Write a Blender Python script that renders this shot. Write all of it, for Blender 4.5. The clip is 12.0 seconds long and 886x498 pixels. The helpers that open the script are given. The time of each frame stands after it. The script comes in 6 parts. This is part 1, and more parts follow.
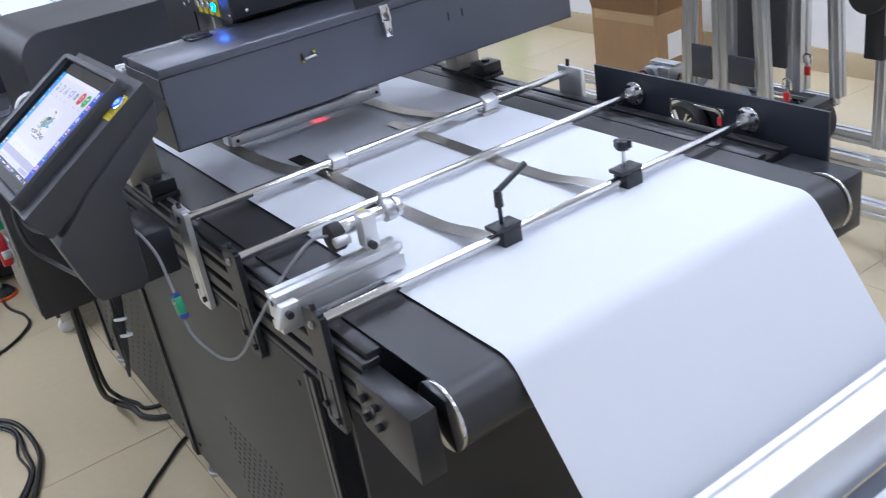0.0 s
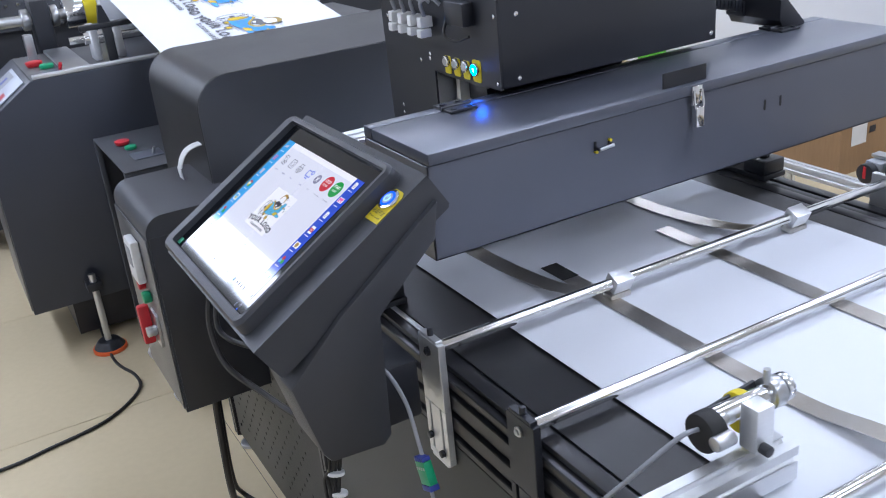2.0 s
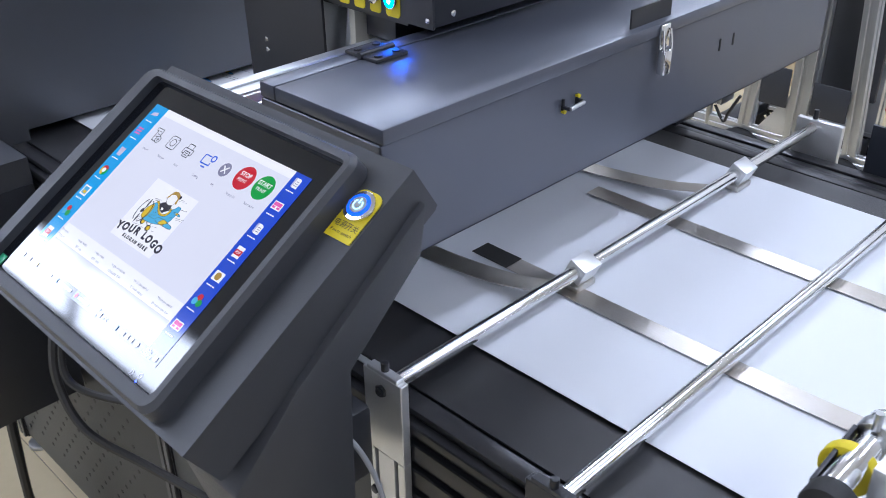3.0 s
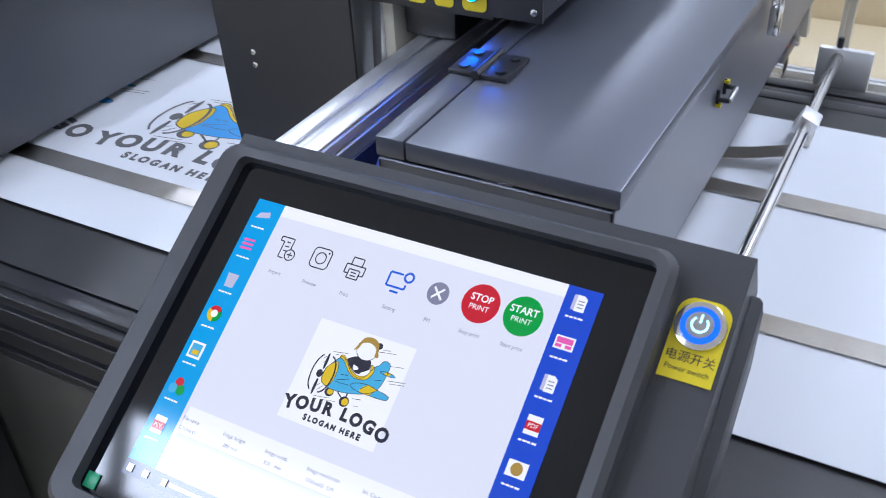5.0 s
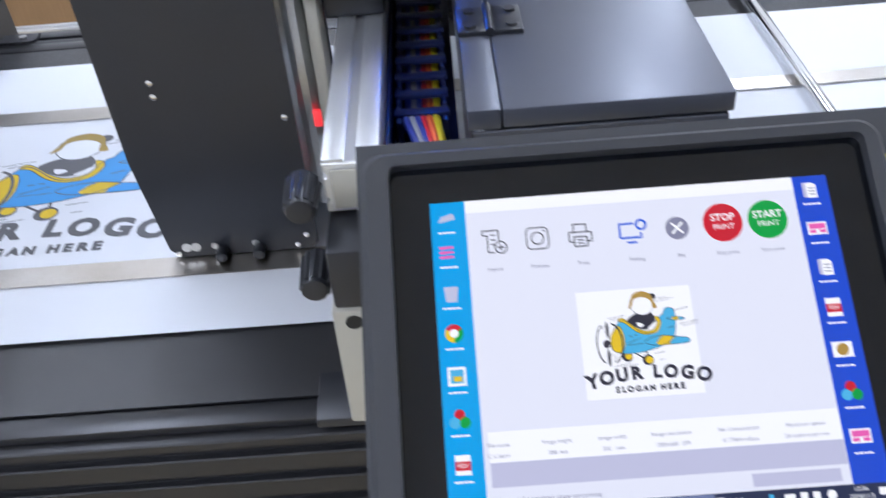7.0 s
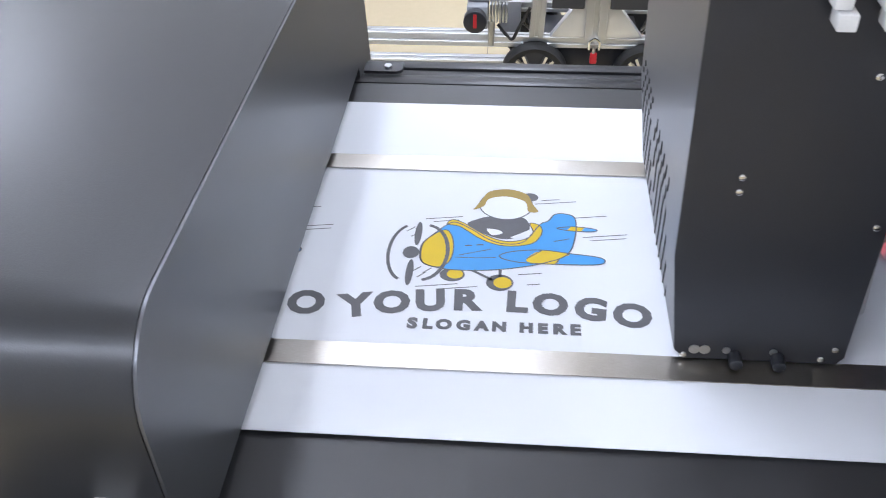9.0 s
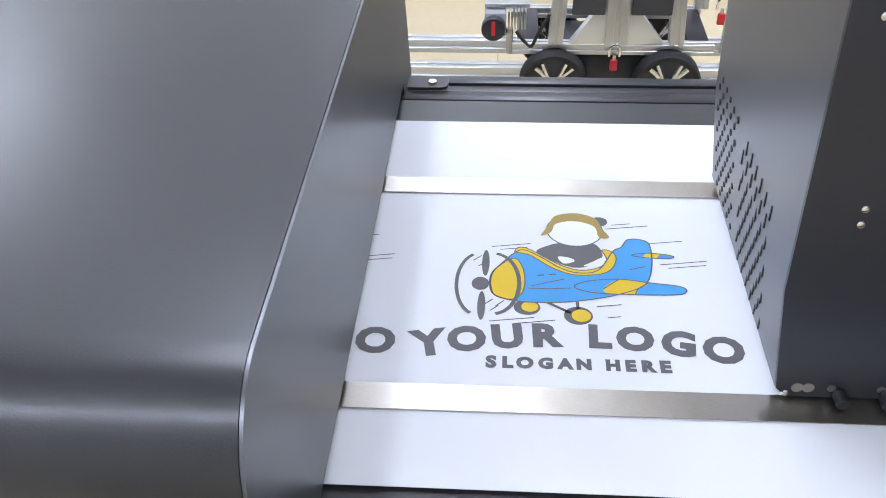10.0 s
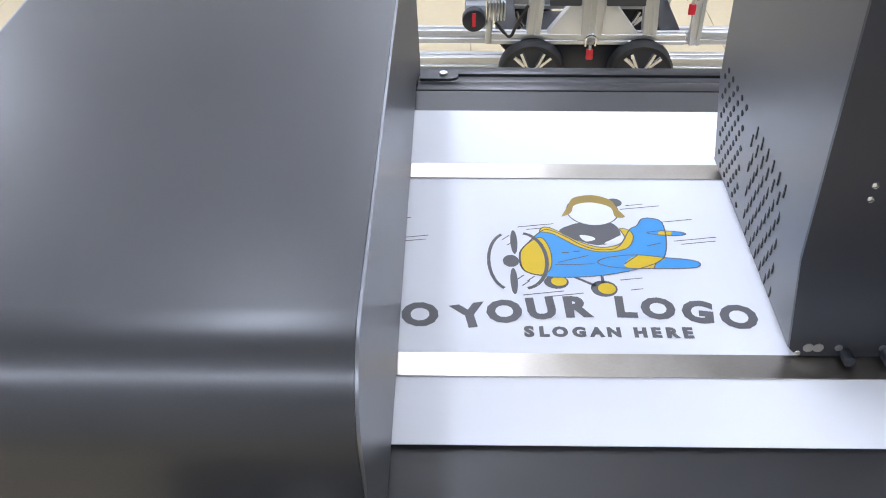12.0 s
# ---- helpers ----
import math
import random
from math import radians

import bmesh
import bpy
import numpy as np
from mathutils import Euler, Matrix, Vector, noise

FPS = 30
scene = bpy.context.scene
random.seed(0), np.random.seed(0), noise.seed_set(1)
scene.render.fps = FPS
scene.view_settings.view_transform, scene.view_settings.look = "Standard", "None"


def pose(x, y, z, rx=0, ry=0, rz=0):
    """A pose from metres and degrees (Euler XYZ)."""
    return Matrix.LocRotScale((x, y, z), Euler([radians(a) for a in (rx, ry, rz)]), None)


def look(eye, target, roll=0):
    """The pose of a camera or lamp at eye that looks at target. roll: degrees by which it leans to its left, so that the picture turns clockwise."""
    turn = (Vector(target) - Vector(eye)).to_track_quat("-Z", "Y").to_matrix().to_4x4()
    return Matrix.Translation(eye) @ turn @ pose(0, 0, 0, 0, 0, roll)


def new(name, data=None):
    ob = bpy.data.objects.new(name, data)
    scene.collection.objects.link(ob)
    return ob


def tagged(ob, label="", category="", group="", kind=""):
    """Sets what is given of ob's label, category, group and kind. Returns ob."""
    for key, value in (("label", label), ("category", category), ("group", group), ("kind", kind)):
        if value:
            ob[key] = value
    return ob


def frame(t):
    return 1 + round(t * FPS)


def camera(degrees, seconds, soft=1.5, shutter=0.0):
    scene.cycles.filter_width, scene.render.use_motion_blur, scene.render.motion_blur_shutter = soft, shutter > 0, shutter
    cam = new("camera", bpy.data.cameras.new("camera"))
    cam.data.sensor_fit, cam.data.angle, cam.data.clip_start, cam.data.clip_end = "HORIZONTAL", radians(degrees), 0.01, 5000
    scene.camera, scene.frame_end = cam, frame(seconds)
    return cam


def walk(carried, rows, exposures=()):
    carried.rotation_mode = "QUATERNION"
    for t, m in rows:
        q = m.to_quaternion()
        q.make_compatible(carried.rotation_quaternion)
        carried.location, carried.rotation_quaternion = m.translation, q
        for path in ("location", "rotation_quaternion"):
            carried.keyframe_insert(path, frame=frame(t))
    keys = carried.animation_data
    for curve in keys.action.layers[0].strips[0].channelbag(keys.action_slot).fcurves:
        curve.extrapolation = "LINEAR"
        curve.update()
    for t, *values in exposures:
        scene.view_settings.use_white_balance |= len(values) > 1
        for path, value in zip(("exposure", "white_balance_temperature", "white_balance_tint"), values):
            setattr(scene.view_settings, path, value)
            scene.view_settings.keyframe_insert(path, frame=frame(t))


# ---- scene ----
cam = camera(50.3, 12.0, 0.95, 0.25)
PATH = [
    (0, (-0.577, -1.656, 1.599), (0.345, -0.123, 0.704), -9.7),
    (0.5, (-0.617, -1.518, 1.594), (0.251, 0.083, 0.766), -8.7),
    (1, (-0.662, -1.366, 1.556), (0.203, 0.29, 0.843), -6.6),
    (1.5, (-0.678, -1.234, 1.567), (0.172, 0.434, 0.864), -6.1),
    (2, (-0.648, -1.062, 1.591), (0.205, 0.561, 0.791), -5.7),
    (2.5, (-0.651, -0.828, 1.567), (0.424, 0.586, 0.647), -2.6),
    (4.5, (-0.606, -0.266, 1.554), (0.759, 0.693, 0.45), -1.2),
    (5, (-0.633, -0.169, 1.551), (0.782, 0.649, 0.399), -2.9),
    (5.5, (-0.615, -0.048, 1.53), (0.834, 0.445, 0.242), -1.9),
    (6, (-0.673, 0.099, 1.512), (0.854, 0.19, 0.224), -0.2),
    (6.5, (-0.672, 0.155, 1.543), (0.792, 0.112, 0.181), -3.2),
    (7, (-0.703, 0.208, 1.56), (0.863, 0.239, 0.316), -4.9),
    (7.5, (-0.7, 0.313, 1.599), (0.891, 0.502, 0.402), -6.6),
    (9.5, (-0.529, 0.757, 1.579), (1.043, 0.885, 0.349), -0.4),
    (10, (-0.511, 0.781, 1.576), (1.066, 0.901, 0.351), -1.3),
    (10.5, (-0.506, 0.795, 1.578), (1.077, 0.921, 0.363), -2.5),
    (11, (-0.514, 0.805, 1.583), (1.073, 0.924, 0.372), -1.9),
    (11.5, (-0.535, 0.821, 1.599), (1.044, 0.901, 0.374), -1.3),
    (12, (-0.581, 0.87, 1.617), (0.984, 0.889, 0.373), -0.0),
]
walk(cam, [(t, look(e, g, r)) for t, e, g, r in PATH], [(0, -0.34, 5950, 14), (2.7, -0.28, 5950, 14), (4.5, -0.20, 5950, 13), (6.2, -0.24, 5950, 12), (7.5, -0.04, 6250, 13), (9.3, 0.09, 6350, 13), (12, 0.09, 6350, 13)])

# ---- world, lights, exposure ----
world = bpy.data.worlds.new("World")
scene.world = world
world.use_nodes = True
world.node_tree.nodes["Background"].inputs[0].default_value = (0.8, 0.88, 1.0, 1)
world.node_tree.nodes["Background"].inputs[1].default_value = 0.3
scene.view_settings.exposure = 0.0

ZB = 0.92          # height of the paper on the belt
CEIL = 3.0
# the row at x = 2.75 is unseen, added to brighten the east wall
LIGHTS = [(-1.6, y) for y in (-2.7, 1.32, 2.58, 3.84, 5.1)] + [(0.95, y) for y in (-2.4, -0.5, 1.4, 3.3)] + [(2.75, y) for y in (-1.2, 0.9, 3.0)]
LAMP_W = 15.5
for lx, ly in LIGHTS:
    ld = bpy.data.lights.new("ceiling_lamp", "AREA")
    ld.shape, ld.energy = "RECTANGLE", LAMP_W
    ld.size, ld.size_y = (0.28, 1.15) if lx < 0 else (1.15, 0.2)
    ld.color = (0.79, 0.86, 1.0)
    lo = new("ceiling_lamp", ld)
    lo.matrix_world = pose(lx, ly, CEIL - 0.06)


# the red mark reader under the beam
rd = bpy.data.lights.new("mark_reader", "SPOT")
rd.energy, rd.color, rd.spot_size, rd.spot_blend, rd.shadow_soft_size = 0.9, (1.0, 0.03, 0.05), radians(24), 0.3, 0.004
ro = new("mark_reader", rd)
ro.matrix_world = pose(0.32, 0.292, 1.02)


# ---- materials ----
def material(name, color, rough=0.5, metal=0.0, vary=0.12, scale=6.0, grain=300.0, bump=0.02, stretch=None, stain=None, coat=0.0):
    """A surface with broad and fine variation of colour and roughness, and fine relief."""
    m = bpy.data.materials.new(name)
    m.use_nodes = True
    nt = m.node_tree
    b = nt.nodes["Principled BSDF"]
    b.inputs["Metallic"].default_value = metal
    b.inputs["Coat Weight"].default_value = coat
    tc = nt.nodes.new("ShaderNodeTexCoord")
    src = tc.outputs["Object"]
    if stretch:
        mp = nt.nodes.new("ShaderNodeMapping")
        mp.inputs["Scale"].default_value = stretch
        nt.links.new(src, mp.inputs[0])
        src = mp.outputs[0]
    big, fine = nt.nodes.new("ShaderNodeTexNoise"), nt.nodes.new("ShaderNodeTexNoise")
    big.inputs["Scale"].default_value, big.inputs["Detail"].default_value = scale, 5
    fine.inputs["Scale"].default_value, fine.inputs["Detail"].default_value = grain, 2
    nt.links.new(tc.outputs["Object"], big.inputs["Vector"])
    nt.links.new(src, fine.inputs["Vector"])
    mix = nt.nodes.new("ShaderNodeMix")
    mix.data_type = "RGBA"
    dark = tuple(c * (1 - vary) for c in color)
    light = tuple(min(1.0, c * (1 + vary)) for c in color)
    if stain:
        dark = stain
    mix.inputs["A"].default_value, mix.inputs["B"].default_value = (*dark, 1), (*light, 1)
    add = nt.nodes.new("ShaderNodeMath")
    add.operation = "MULTIPLY_ADD"
    add.inputs[1].default_value, add.inputs[2].default_value = 0.35, 0.0
    nt.links.new(fine.outputs["Fac"], add.inputs[0])
    add2 = nt.nodes.new("ShaderNodeMath")
    add2.operation = "MULTIPLY_ADD"
    add2.inputs[1].default_value = 0.65
    nt.links.new(big.outputs["Fac"], add2.inputs[0])
    nt.links.new(add.outputs[0], add2.inputs[2])
    ramp = nt.nodes.new("ShaderNodeMapRange")
    ramp.inputs["From Min"].default_value, ramp.inputs["From Max"].default_value = 0.3, 0.7
    nt.links.new(add2.outputs[0], ramp.inputs["Value"])
    nt.links.new(ramp.outputs[0], mix.inputs["Factor"])
    nt.links.new(mix.outputs["Result"], b.inputs["Base Color"])
    rr = nt.nodes.new("ShaderNodeMapRange")
    rr.inputs["To Min"].default_value, rr.inputs["To Max"].default_value = max(0.02, rough * 0.85), min(1, rough * 1.15)
    nt.links.new(big.outputs["Fac"], rr.inputs["Value"])
    nt.links.new(rr.outputs[0], b.inputs["Roughness"])
    if bump:
        bp = nt.nodes.new("ShaderNodeBump")
        bp.inputs["Strength"].default_value, bp.inputs["Distance"].default_value = bump * 10, 0.0004
        nt.links.new(fine.outputs["Fac"], bp.inputs["Height"])
        nt.links.new(bp.outputs[0], b.inputs["Normal"])
    return m


def glow(name, color, strength):
    m = bpy.data.materials.new(name)
    m.use_nodes = True
    b = m.node_tree.nodes["Principled BSDF"]
    b.inputs["Base Color"].default_value = (*[c * 0.05 for c in color], 1)
    b.inputs["Emission Color"].default_value = (*color, 1)
    b.inputs["Emission Strength"].default_value = strength
    b.inputs["Roughness"].default_value = 0.09
    return m


SHEET = material("powder_coat_slate", (0.106, 0.115, 0.146), 0.38, 0.40, 0.10, 4, 900, 0.03, coat=0.45)
SHEET.node_tree.nodes["Principled BSDF"].inputs["Coat Roughness"].default_value = 0.28
CONSOLE = material("powder_coat_charcoal", (0.046, 0.048, 0.055), 0.46, 0.0, 0.10, 5, 1100, 0.05)
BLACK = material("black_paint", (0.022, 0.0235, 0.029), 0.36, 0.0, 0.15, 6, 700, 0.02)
ANOD = material("black_anodised", (0.036, 0.036, 0.039), 0.31, 0.35, 0.15, 5, 60, 0.01, (1, 0.04, 1))
PANELM = material("grey_steel_panel", (0.042, 0.044, 0.042), 0.45, 0.0, 0.12, 3, 800, 0.03)
BELT = material("rubber_belt", (0.030, 0.030, 0.032), 0.34, 0.0, 0.2, 7, 1500, 0.05)
DARKSL = material("dark_slate_paint", (0.033, 0.038, 0.052), 0.36, 0.0, 0.1, 4, 900, 0.03)
COVER = material("satin_slate_cover", (0.027, 0.0285, 0.032), 0.43, 0.6, 0.16, 4, 900, 0.03, coat=0.42)
COVER.node_tree.nodes["Principled BSDF"].inputs["Coat Roughness"].default_value = 0.25
# the same paint as COVER, lighter: the paper's reflection is put into the colour
COVER_LIT = material("satin_slate_cover_lit", (0.13, 0.134, 0.145), 0.33, 0.8, 0.08, 3, 900, 0.03)
GREYM = material("satin_grey_sheet", (0.21, 0.213, 0.222), 0.38, 0.85, 0.06, 3, 900, 0.03)
ALU = material("aluminium", (0.78, 0.79, 0.80), 0.38, 0.75, 0.05, 8, 400, 0.02, (0.05, 1, 1))
ALUY = material("aluminium_rail", (0.7, 0.71, 0.72), 0.32, 0.9, 0.05, 8, 400, 0.02, (1, 0.05, 1))
CHROME = material("chrome", (0.78, 0.78, 0.78), 0.12, 1.0, 0.04, 20, 300, 0.0)
STEEL = material("zinc_steel", (0.55, 0.56, 0.57), 0.32, 1.0, 0.1, 15, 300, 0.02)
STRIP = material("spring_steel_strip", (0.58, 0.56, 0.53), 0.3, 1.0, 0.1, 9, 500, 0.02, (8, 0.3, 1), (0.40, 0.36, 0.30))
PAPER = material("white_paper", (0.76, 0.78, 0.82), 0.62, 0.0, 0.015, 2, 900, 0.01)
WHITEP = material("white_plastic", (0.75, 0.75, 0.74), 0.45, 0.0, 0.05, 20, 500, 0.01)
PALE = material("pale_keypad_film", (0.42, 0.45, 0.50), 0.4, 0.0, 0.06, 20, 400, 0.01)
IVORY = material("cream_enamel", (0.50, 0.48, 0.41), 0.4, 0.0, 0.05, 8, 500, 0.01)
FLOORM = material("glazed_tile", (0.62, 0.52, 0.34), 0.16, 0.0, 0.05, 1.3, 40, 0.004)
GROUT = material("grout", (0.24, 0.21, 0.17), 0.9, 0.0, 0.15, 8, 300, 0.05)
WALLM = material("white_wall_paint", (0.86, 0.86, 0.86), 0.7, 0.0, 0.02, 1.5, 250, 0.03)
SKIRT = material("beige_skirting_tile", (0.58, 0.47, 0.30), 0.2, 0.0, 0.06, 2, 60, 0.005)
CARD = material("cardboard", (0.33, 0.20, 0.10), 0.75, 0.0, 0.12, 5, 120, 0.05, (1, 1, 0.1))
TAPE = material("packing_tape", (0.40, 0.27, 0.14), 0.3, 0.0, 0.08, 5, 100, 0.01)
RUBBER = material("black_rubber", (0.015, 0.015, 0.015), 0.6, 0.0, 0.2, 20, 600, 0.04)
CABLE = material("black_cable", (0.02, 0.019, 0.018), 0.45, 0.0, 0.2, 20, 600, 0.02)
GCABLE = material("grey_cable", (0.30, 0.31, 0.33), 0.5, 0.0, 0.08, 20, 600, 0.01)
REDP = material("red_plastic", (0.55, 0.02, 0.03), 0.35, 0.0, 0.1, 20, 400, 0.01)
GREENP = material("green_plastic", (0.01, 0.30, 0.13), 0.35, 0.0, 0.1, 20, 400, 0.01)
ORANGE = material("orange_rubber", (0.75, 0.13, 0.03), 0.5, 0.0, 0.1, 20, 400, 0.02)
YELLOW = material("yellow_label", (0.72, 0.58, 0.01), 0.45, 0.0, 0.05, 20, 400, 0.01)
BLUEP = material("blue_plastic", (0.03, 0.05, 0.28), 0.4, 0.0, 0.1, 20, 400, 0.01)
NAVY = material("blue_chain_plastic", (0.02, 0.03, 0.11), 0.35, 0.0, 0.1, 20, 400, 0.01)
GLASSB = material("black_screen_glass", (0.004, 0.005, 0.008), 0.06, 0.0, 0.1, 3, 100, 0.0)
INK = material("black_ink", (0.035, 0.035, 0.04), 0.6, 0.0, 0.1, 30, 600, 0.0)
INKB = material("blue_ink", (0.05, 0.32, 0.72), 0.6, 0.0, 0.05, 30, 600, 0.0)
INKY = material("yellow_ink", (0.72, 0.50, 0.01), 0.6, 0.0, 0.05, 30, 600, 0.0)
INKO = material("olive_ink", (0.36, 0.25, 0.06), 0.6, 0.0, 0.05, 30, 600, 0.0)
INKW = material("paper_white_ink", (0.80, 0.82, 0.86), 0.6, 0.0, 0.02, 30, 600, 0.0)
TARP = material("blue_sheet", (0.03, 0.12, 0.25), 0.5, 0.0, 0.2, 10, 200, 0.03)
LIME = material("lime_green_plastic", (0.10, 0.45, 0.03), 0.4, 0.0, 0.1, 5, 300, 0.01)
LED = glow("blue_led", (0.01, 0.10, 0.9), 2.2)
LEDC = glow("bright_blue_led", (0.0, 0.12, 1.0), 150.0)
LEDW = glow("blue_led_core", (0.35, 0.75, 1.0), 3.0)
LAMPM = glow("lamp_diffuser", (0.79, 0.86, 1.0), 12.0)
REDLED = glow("red_laser_dot", (1.0, 0.05, 0.06), 1.2)


# ---- mesh helpers ----
LOC = {}


def thing(name, loc, label, category, group="", kind=""):
    ob = new(name)
    ob.empty_display_size = 0.05
    ob.location = loc
    LOC[ob.name] = Vector(loc)
    return tagged(ob, label, category, group, kind)


def finish(bm, smooth=35):
    bmesh.ops.recalc_face_normals(bm, faces=bm.faces[:])
    lim = radians(smooth)
    for f in bm.faces:
        f.smooth = True
    for e in bm.edges:
        e.smooth = len(e.link_faces) == 2 and e.calc_face_angle(0) < lim


def part(name, bm, mtl, parent=None, label=""):
    """One mesh object from a bmesh in world coordinates, under a thing or a part."""
    finish(bm)
    me = bpy.data.meshes.new(name)
    base = LOC[parent.name] if parent else Vector((0, 0, 0))
    if parent:
        bm.transform(Matrix.Translation(-base))
    bm.to_mesh(me)
    bm.free()
    me.materials.append(mtl)
    ob = new(name, me)
    if parent:
        ob.parent = parent
    LOC[ob.name] = base
    if label:
        tagged(ob, label)
    return ob


def single(name, bm, mtl, label, category, group="", kind=""):
    """A thing of one mesh."""
    return tagged(part(name, bm, mtl), label, category, group, kind)


def box(x0, x1, y0, y1, z0, z1, bev=0.0, seg=2, m=None, bm=None):
    b = bmesh.new()
    bmesh.ops.create_cube(b, size=1, matrix=Matrix.LocRotScale(((x0 + x1) / 2, (y0 + y1) / 2, (z0 + z1) / 2), None, (abs(x1 - x0), abs(y1 - y0), abs(z1 - z0))))
    if bev:
        bmesh.ops.bevel(b, geom=b.edges[:], offset=bev, segments=seg, affect="EDGES", profile=0.5)
    if m:
        b.transform(m)
    return merge(bm, b)


def merge(bm, b):
    if bm is None:
        return b
    me = bpy.data.meshes.new("tmp")
    b.to_mesh(me)
    b.free()
    bm.from_mesh(me)
    bpy.data.meshes.remove(me)
    return bm


def rod(a, b, r, r2=None, seg=20, bev=0.0, bm=None):
    a, b = Vector(a), Vector(b)
    d = b - a
    t = bmesh.new()
    bmesh.ops.create_cone(t, cap_ends=True, segments=seg, radius1=r, radius2=r if r2 is None else r2, depth=d.length)
    if bev:
        caps = [e for e in t.edges if any(len(f.verts) > 4 for f in e.link_faces)]
        bmesh.ops.bevel(t, geom=caps, offset=bev, segments=2, affect="EDGES", profile=0.5)
    t.transform(Matrix.Translation((a + b) / 2) @ d.to_track_quat("Z", "Y").to_matrix().to_4x4())
    return merge(bm, t)


def ball(c, r, bm=None, s=(1, 1, 1)):
    t = bmesh.new()
    bmesh.ops.create_uvsphere(t, u_segments=16, v_segments=10, radius=r)
    t.transform(Matrix.LocRotScale(c, None, s))
    return merge(bm, t)


def prism(poly, axis, a, b, bev=0.0, bm=None, m=None):
    """A polygon of (u, v) pulled along an axis from a to b: 'x' takes (y, z), 'y' takes (x, z), 'z' takes (x, y)."""
    t = bmesh.new()
    put = {"x": lambda u, v, w: (w, u, v), "y": lambda u, v, w: (u, w, v), "z": lambda u, v, w: (u, v, w)}[axis]
    lo = [t.verts.new(put(u, v, a)) for u, v in poly]
    hi = [t.verts.new(put(u, v, b)) for u, v in poly]
    n = len(poly)
    t.faces.new(lo), t.faces.new(hi[::-1])
    for i in range(n):
        t.faces.new((lo[i], lo[(i + 1) % n], hi[(i + 1) % n], hi[i]))
    if bev:
        bmesh.ops.recalc_face_normals(t, faces=t.faces[:])
        bmesh.ops.bevel(t, geom=t.edges[:], offset=bev, segments=2, affect="EDGES", profile=0.5)
    if m:
        t.transform(m)
    return merge(bm, t)


def spline(pts, n=8):
    """A smooth run of points through the given ones."""
    p = [Vector(q) for q in pts]
    p = [2 * p[0] - p[1]] + p + [2 * p[-1] - p[-2]]
    out = []
    for i in range(1, len(p) - 2):
        for k in range(n):
            t = k / n
            a, b, c, d = p[i - 1:i + 3]
            out.append(0.5 * (2 * b + (c - a) * t + (2 * a - 5 * b + 4 * c - d) * t * t + (3 * b - a - 3 * c + d) * t ** 3))
    return out + [p[-2]]


def tube(pts, r, n=8, seg=8, bm=None):
    path = spline(pts, n) if n > 1 else [Vector(q) for q in pts]
    t = bmesh.new()
    rings, side = [], None
    for i, q in enumerate(path):
        d = (path[min(i + 1, len(path) - 1)] - path[max(i - 1, 0)]).normalized()
        if side is None:
            side = d.cross(Vector((0, 0, 1)) if abs(d.z) < 0.9 else Vector((1, 0, 0))).normalized()
        side = (side - d * side.dot(d)).normalized()
        up = d.cross(side)
        rings.append([t.verts.new(q + r * (math.cos(a) * side + math.sin(a) * up)) for a in (k * math.tau / seg for k in range(seg))])
    for a, b in zip(rings, rings[1:]):
        for k in range(seg):
            t.faces.new((a[k], a[(k + 1) % seg], b[(k + 1) % seg], b[k]))
    t.faces.new(rings[0]), t.faces.new(rings[-1][::-1])
    return merge(bm, t)


def ribbon(pts, w, th, axis="x", bm=None, n=6):
    """A flat band of width w across the given axis, along smooth points."""
    path = spline(pts, n) if n > 1 else [Vector(q) for q in pts]
    off = Vector((w / 2, 0, 0)) if axis == "x" else Vector((0, w / 2, 0))
    t = bmesh.new()
    rows = []
    for i, q in enumerate(path):
        d = (path[min(i + 1, len(path) - 1)] - path[max(i - 1, 0)]).normalized()
        nrm = d.cross(off).normalized()
        if nrm.z < 0:
            nrm = -nrm
        rows.append([t.verts.new(q - off), t.verts.new(q + off), t.verts.new(q + off - nrm * th), t.verts.new(q - off - nrm * th)])
    for a, b in zip(rows, rows[1:]):
        for k in range(4):
            t.faces.new((a[k], a[(k + 1) % 4], b[(k + 1) % 4], b[k]))
    t.faces.new(rows[0]), t.faces.new(rows[-1][::-1])
    return merge(bm, t)


def rounded(u0, u1, v0, v1, r, seg=6, corners=(1, 1, 1, 1)):
    """A rectangle's outline with rounded corners: (u0, v0), (u1, v0), (u1, v1), (u0, v1)."""
    out = []
    for k, (cu, cv) in enumerate(((u0 + r, v0 + r), (u1 - r, v0 + r), (u1 - r, v1 - r), (u0 + r, v1 - r))):
        if corners[k]:
            for i in range(seg + 1):
                a = math.pi + k * math.pi / 2 + i / seg * math.pi / 2
                out.append((cu + r * math.cos(a), cv + r * math.sin(a)))
        else:
            out.append(((u0, v0), (u1, v0), (u1, v1), (u0, v1))[k])
    return out


def flat(polys, m, bm=None, lift=0.0):
    """Flat polygons of (u, v), laid on the plane of m."""
    t = bmesh.new()
    for poly in polys:
        try:
            t.faces.new([t.verts.new((u, v, lift)) for u, v in poly])
        except ValueError:
            pass
    bmesh.ops.triangulate(t, faces=t.faces[:])
    t.transform(m)
    return merge(bm, t)


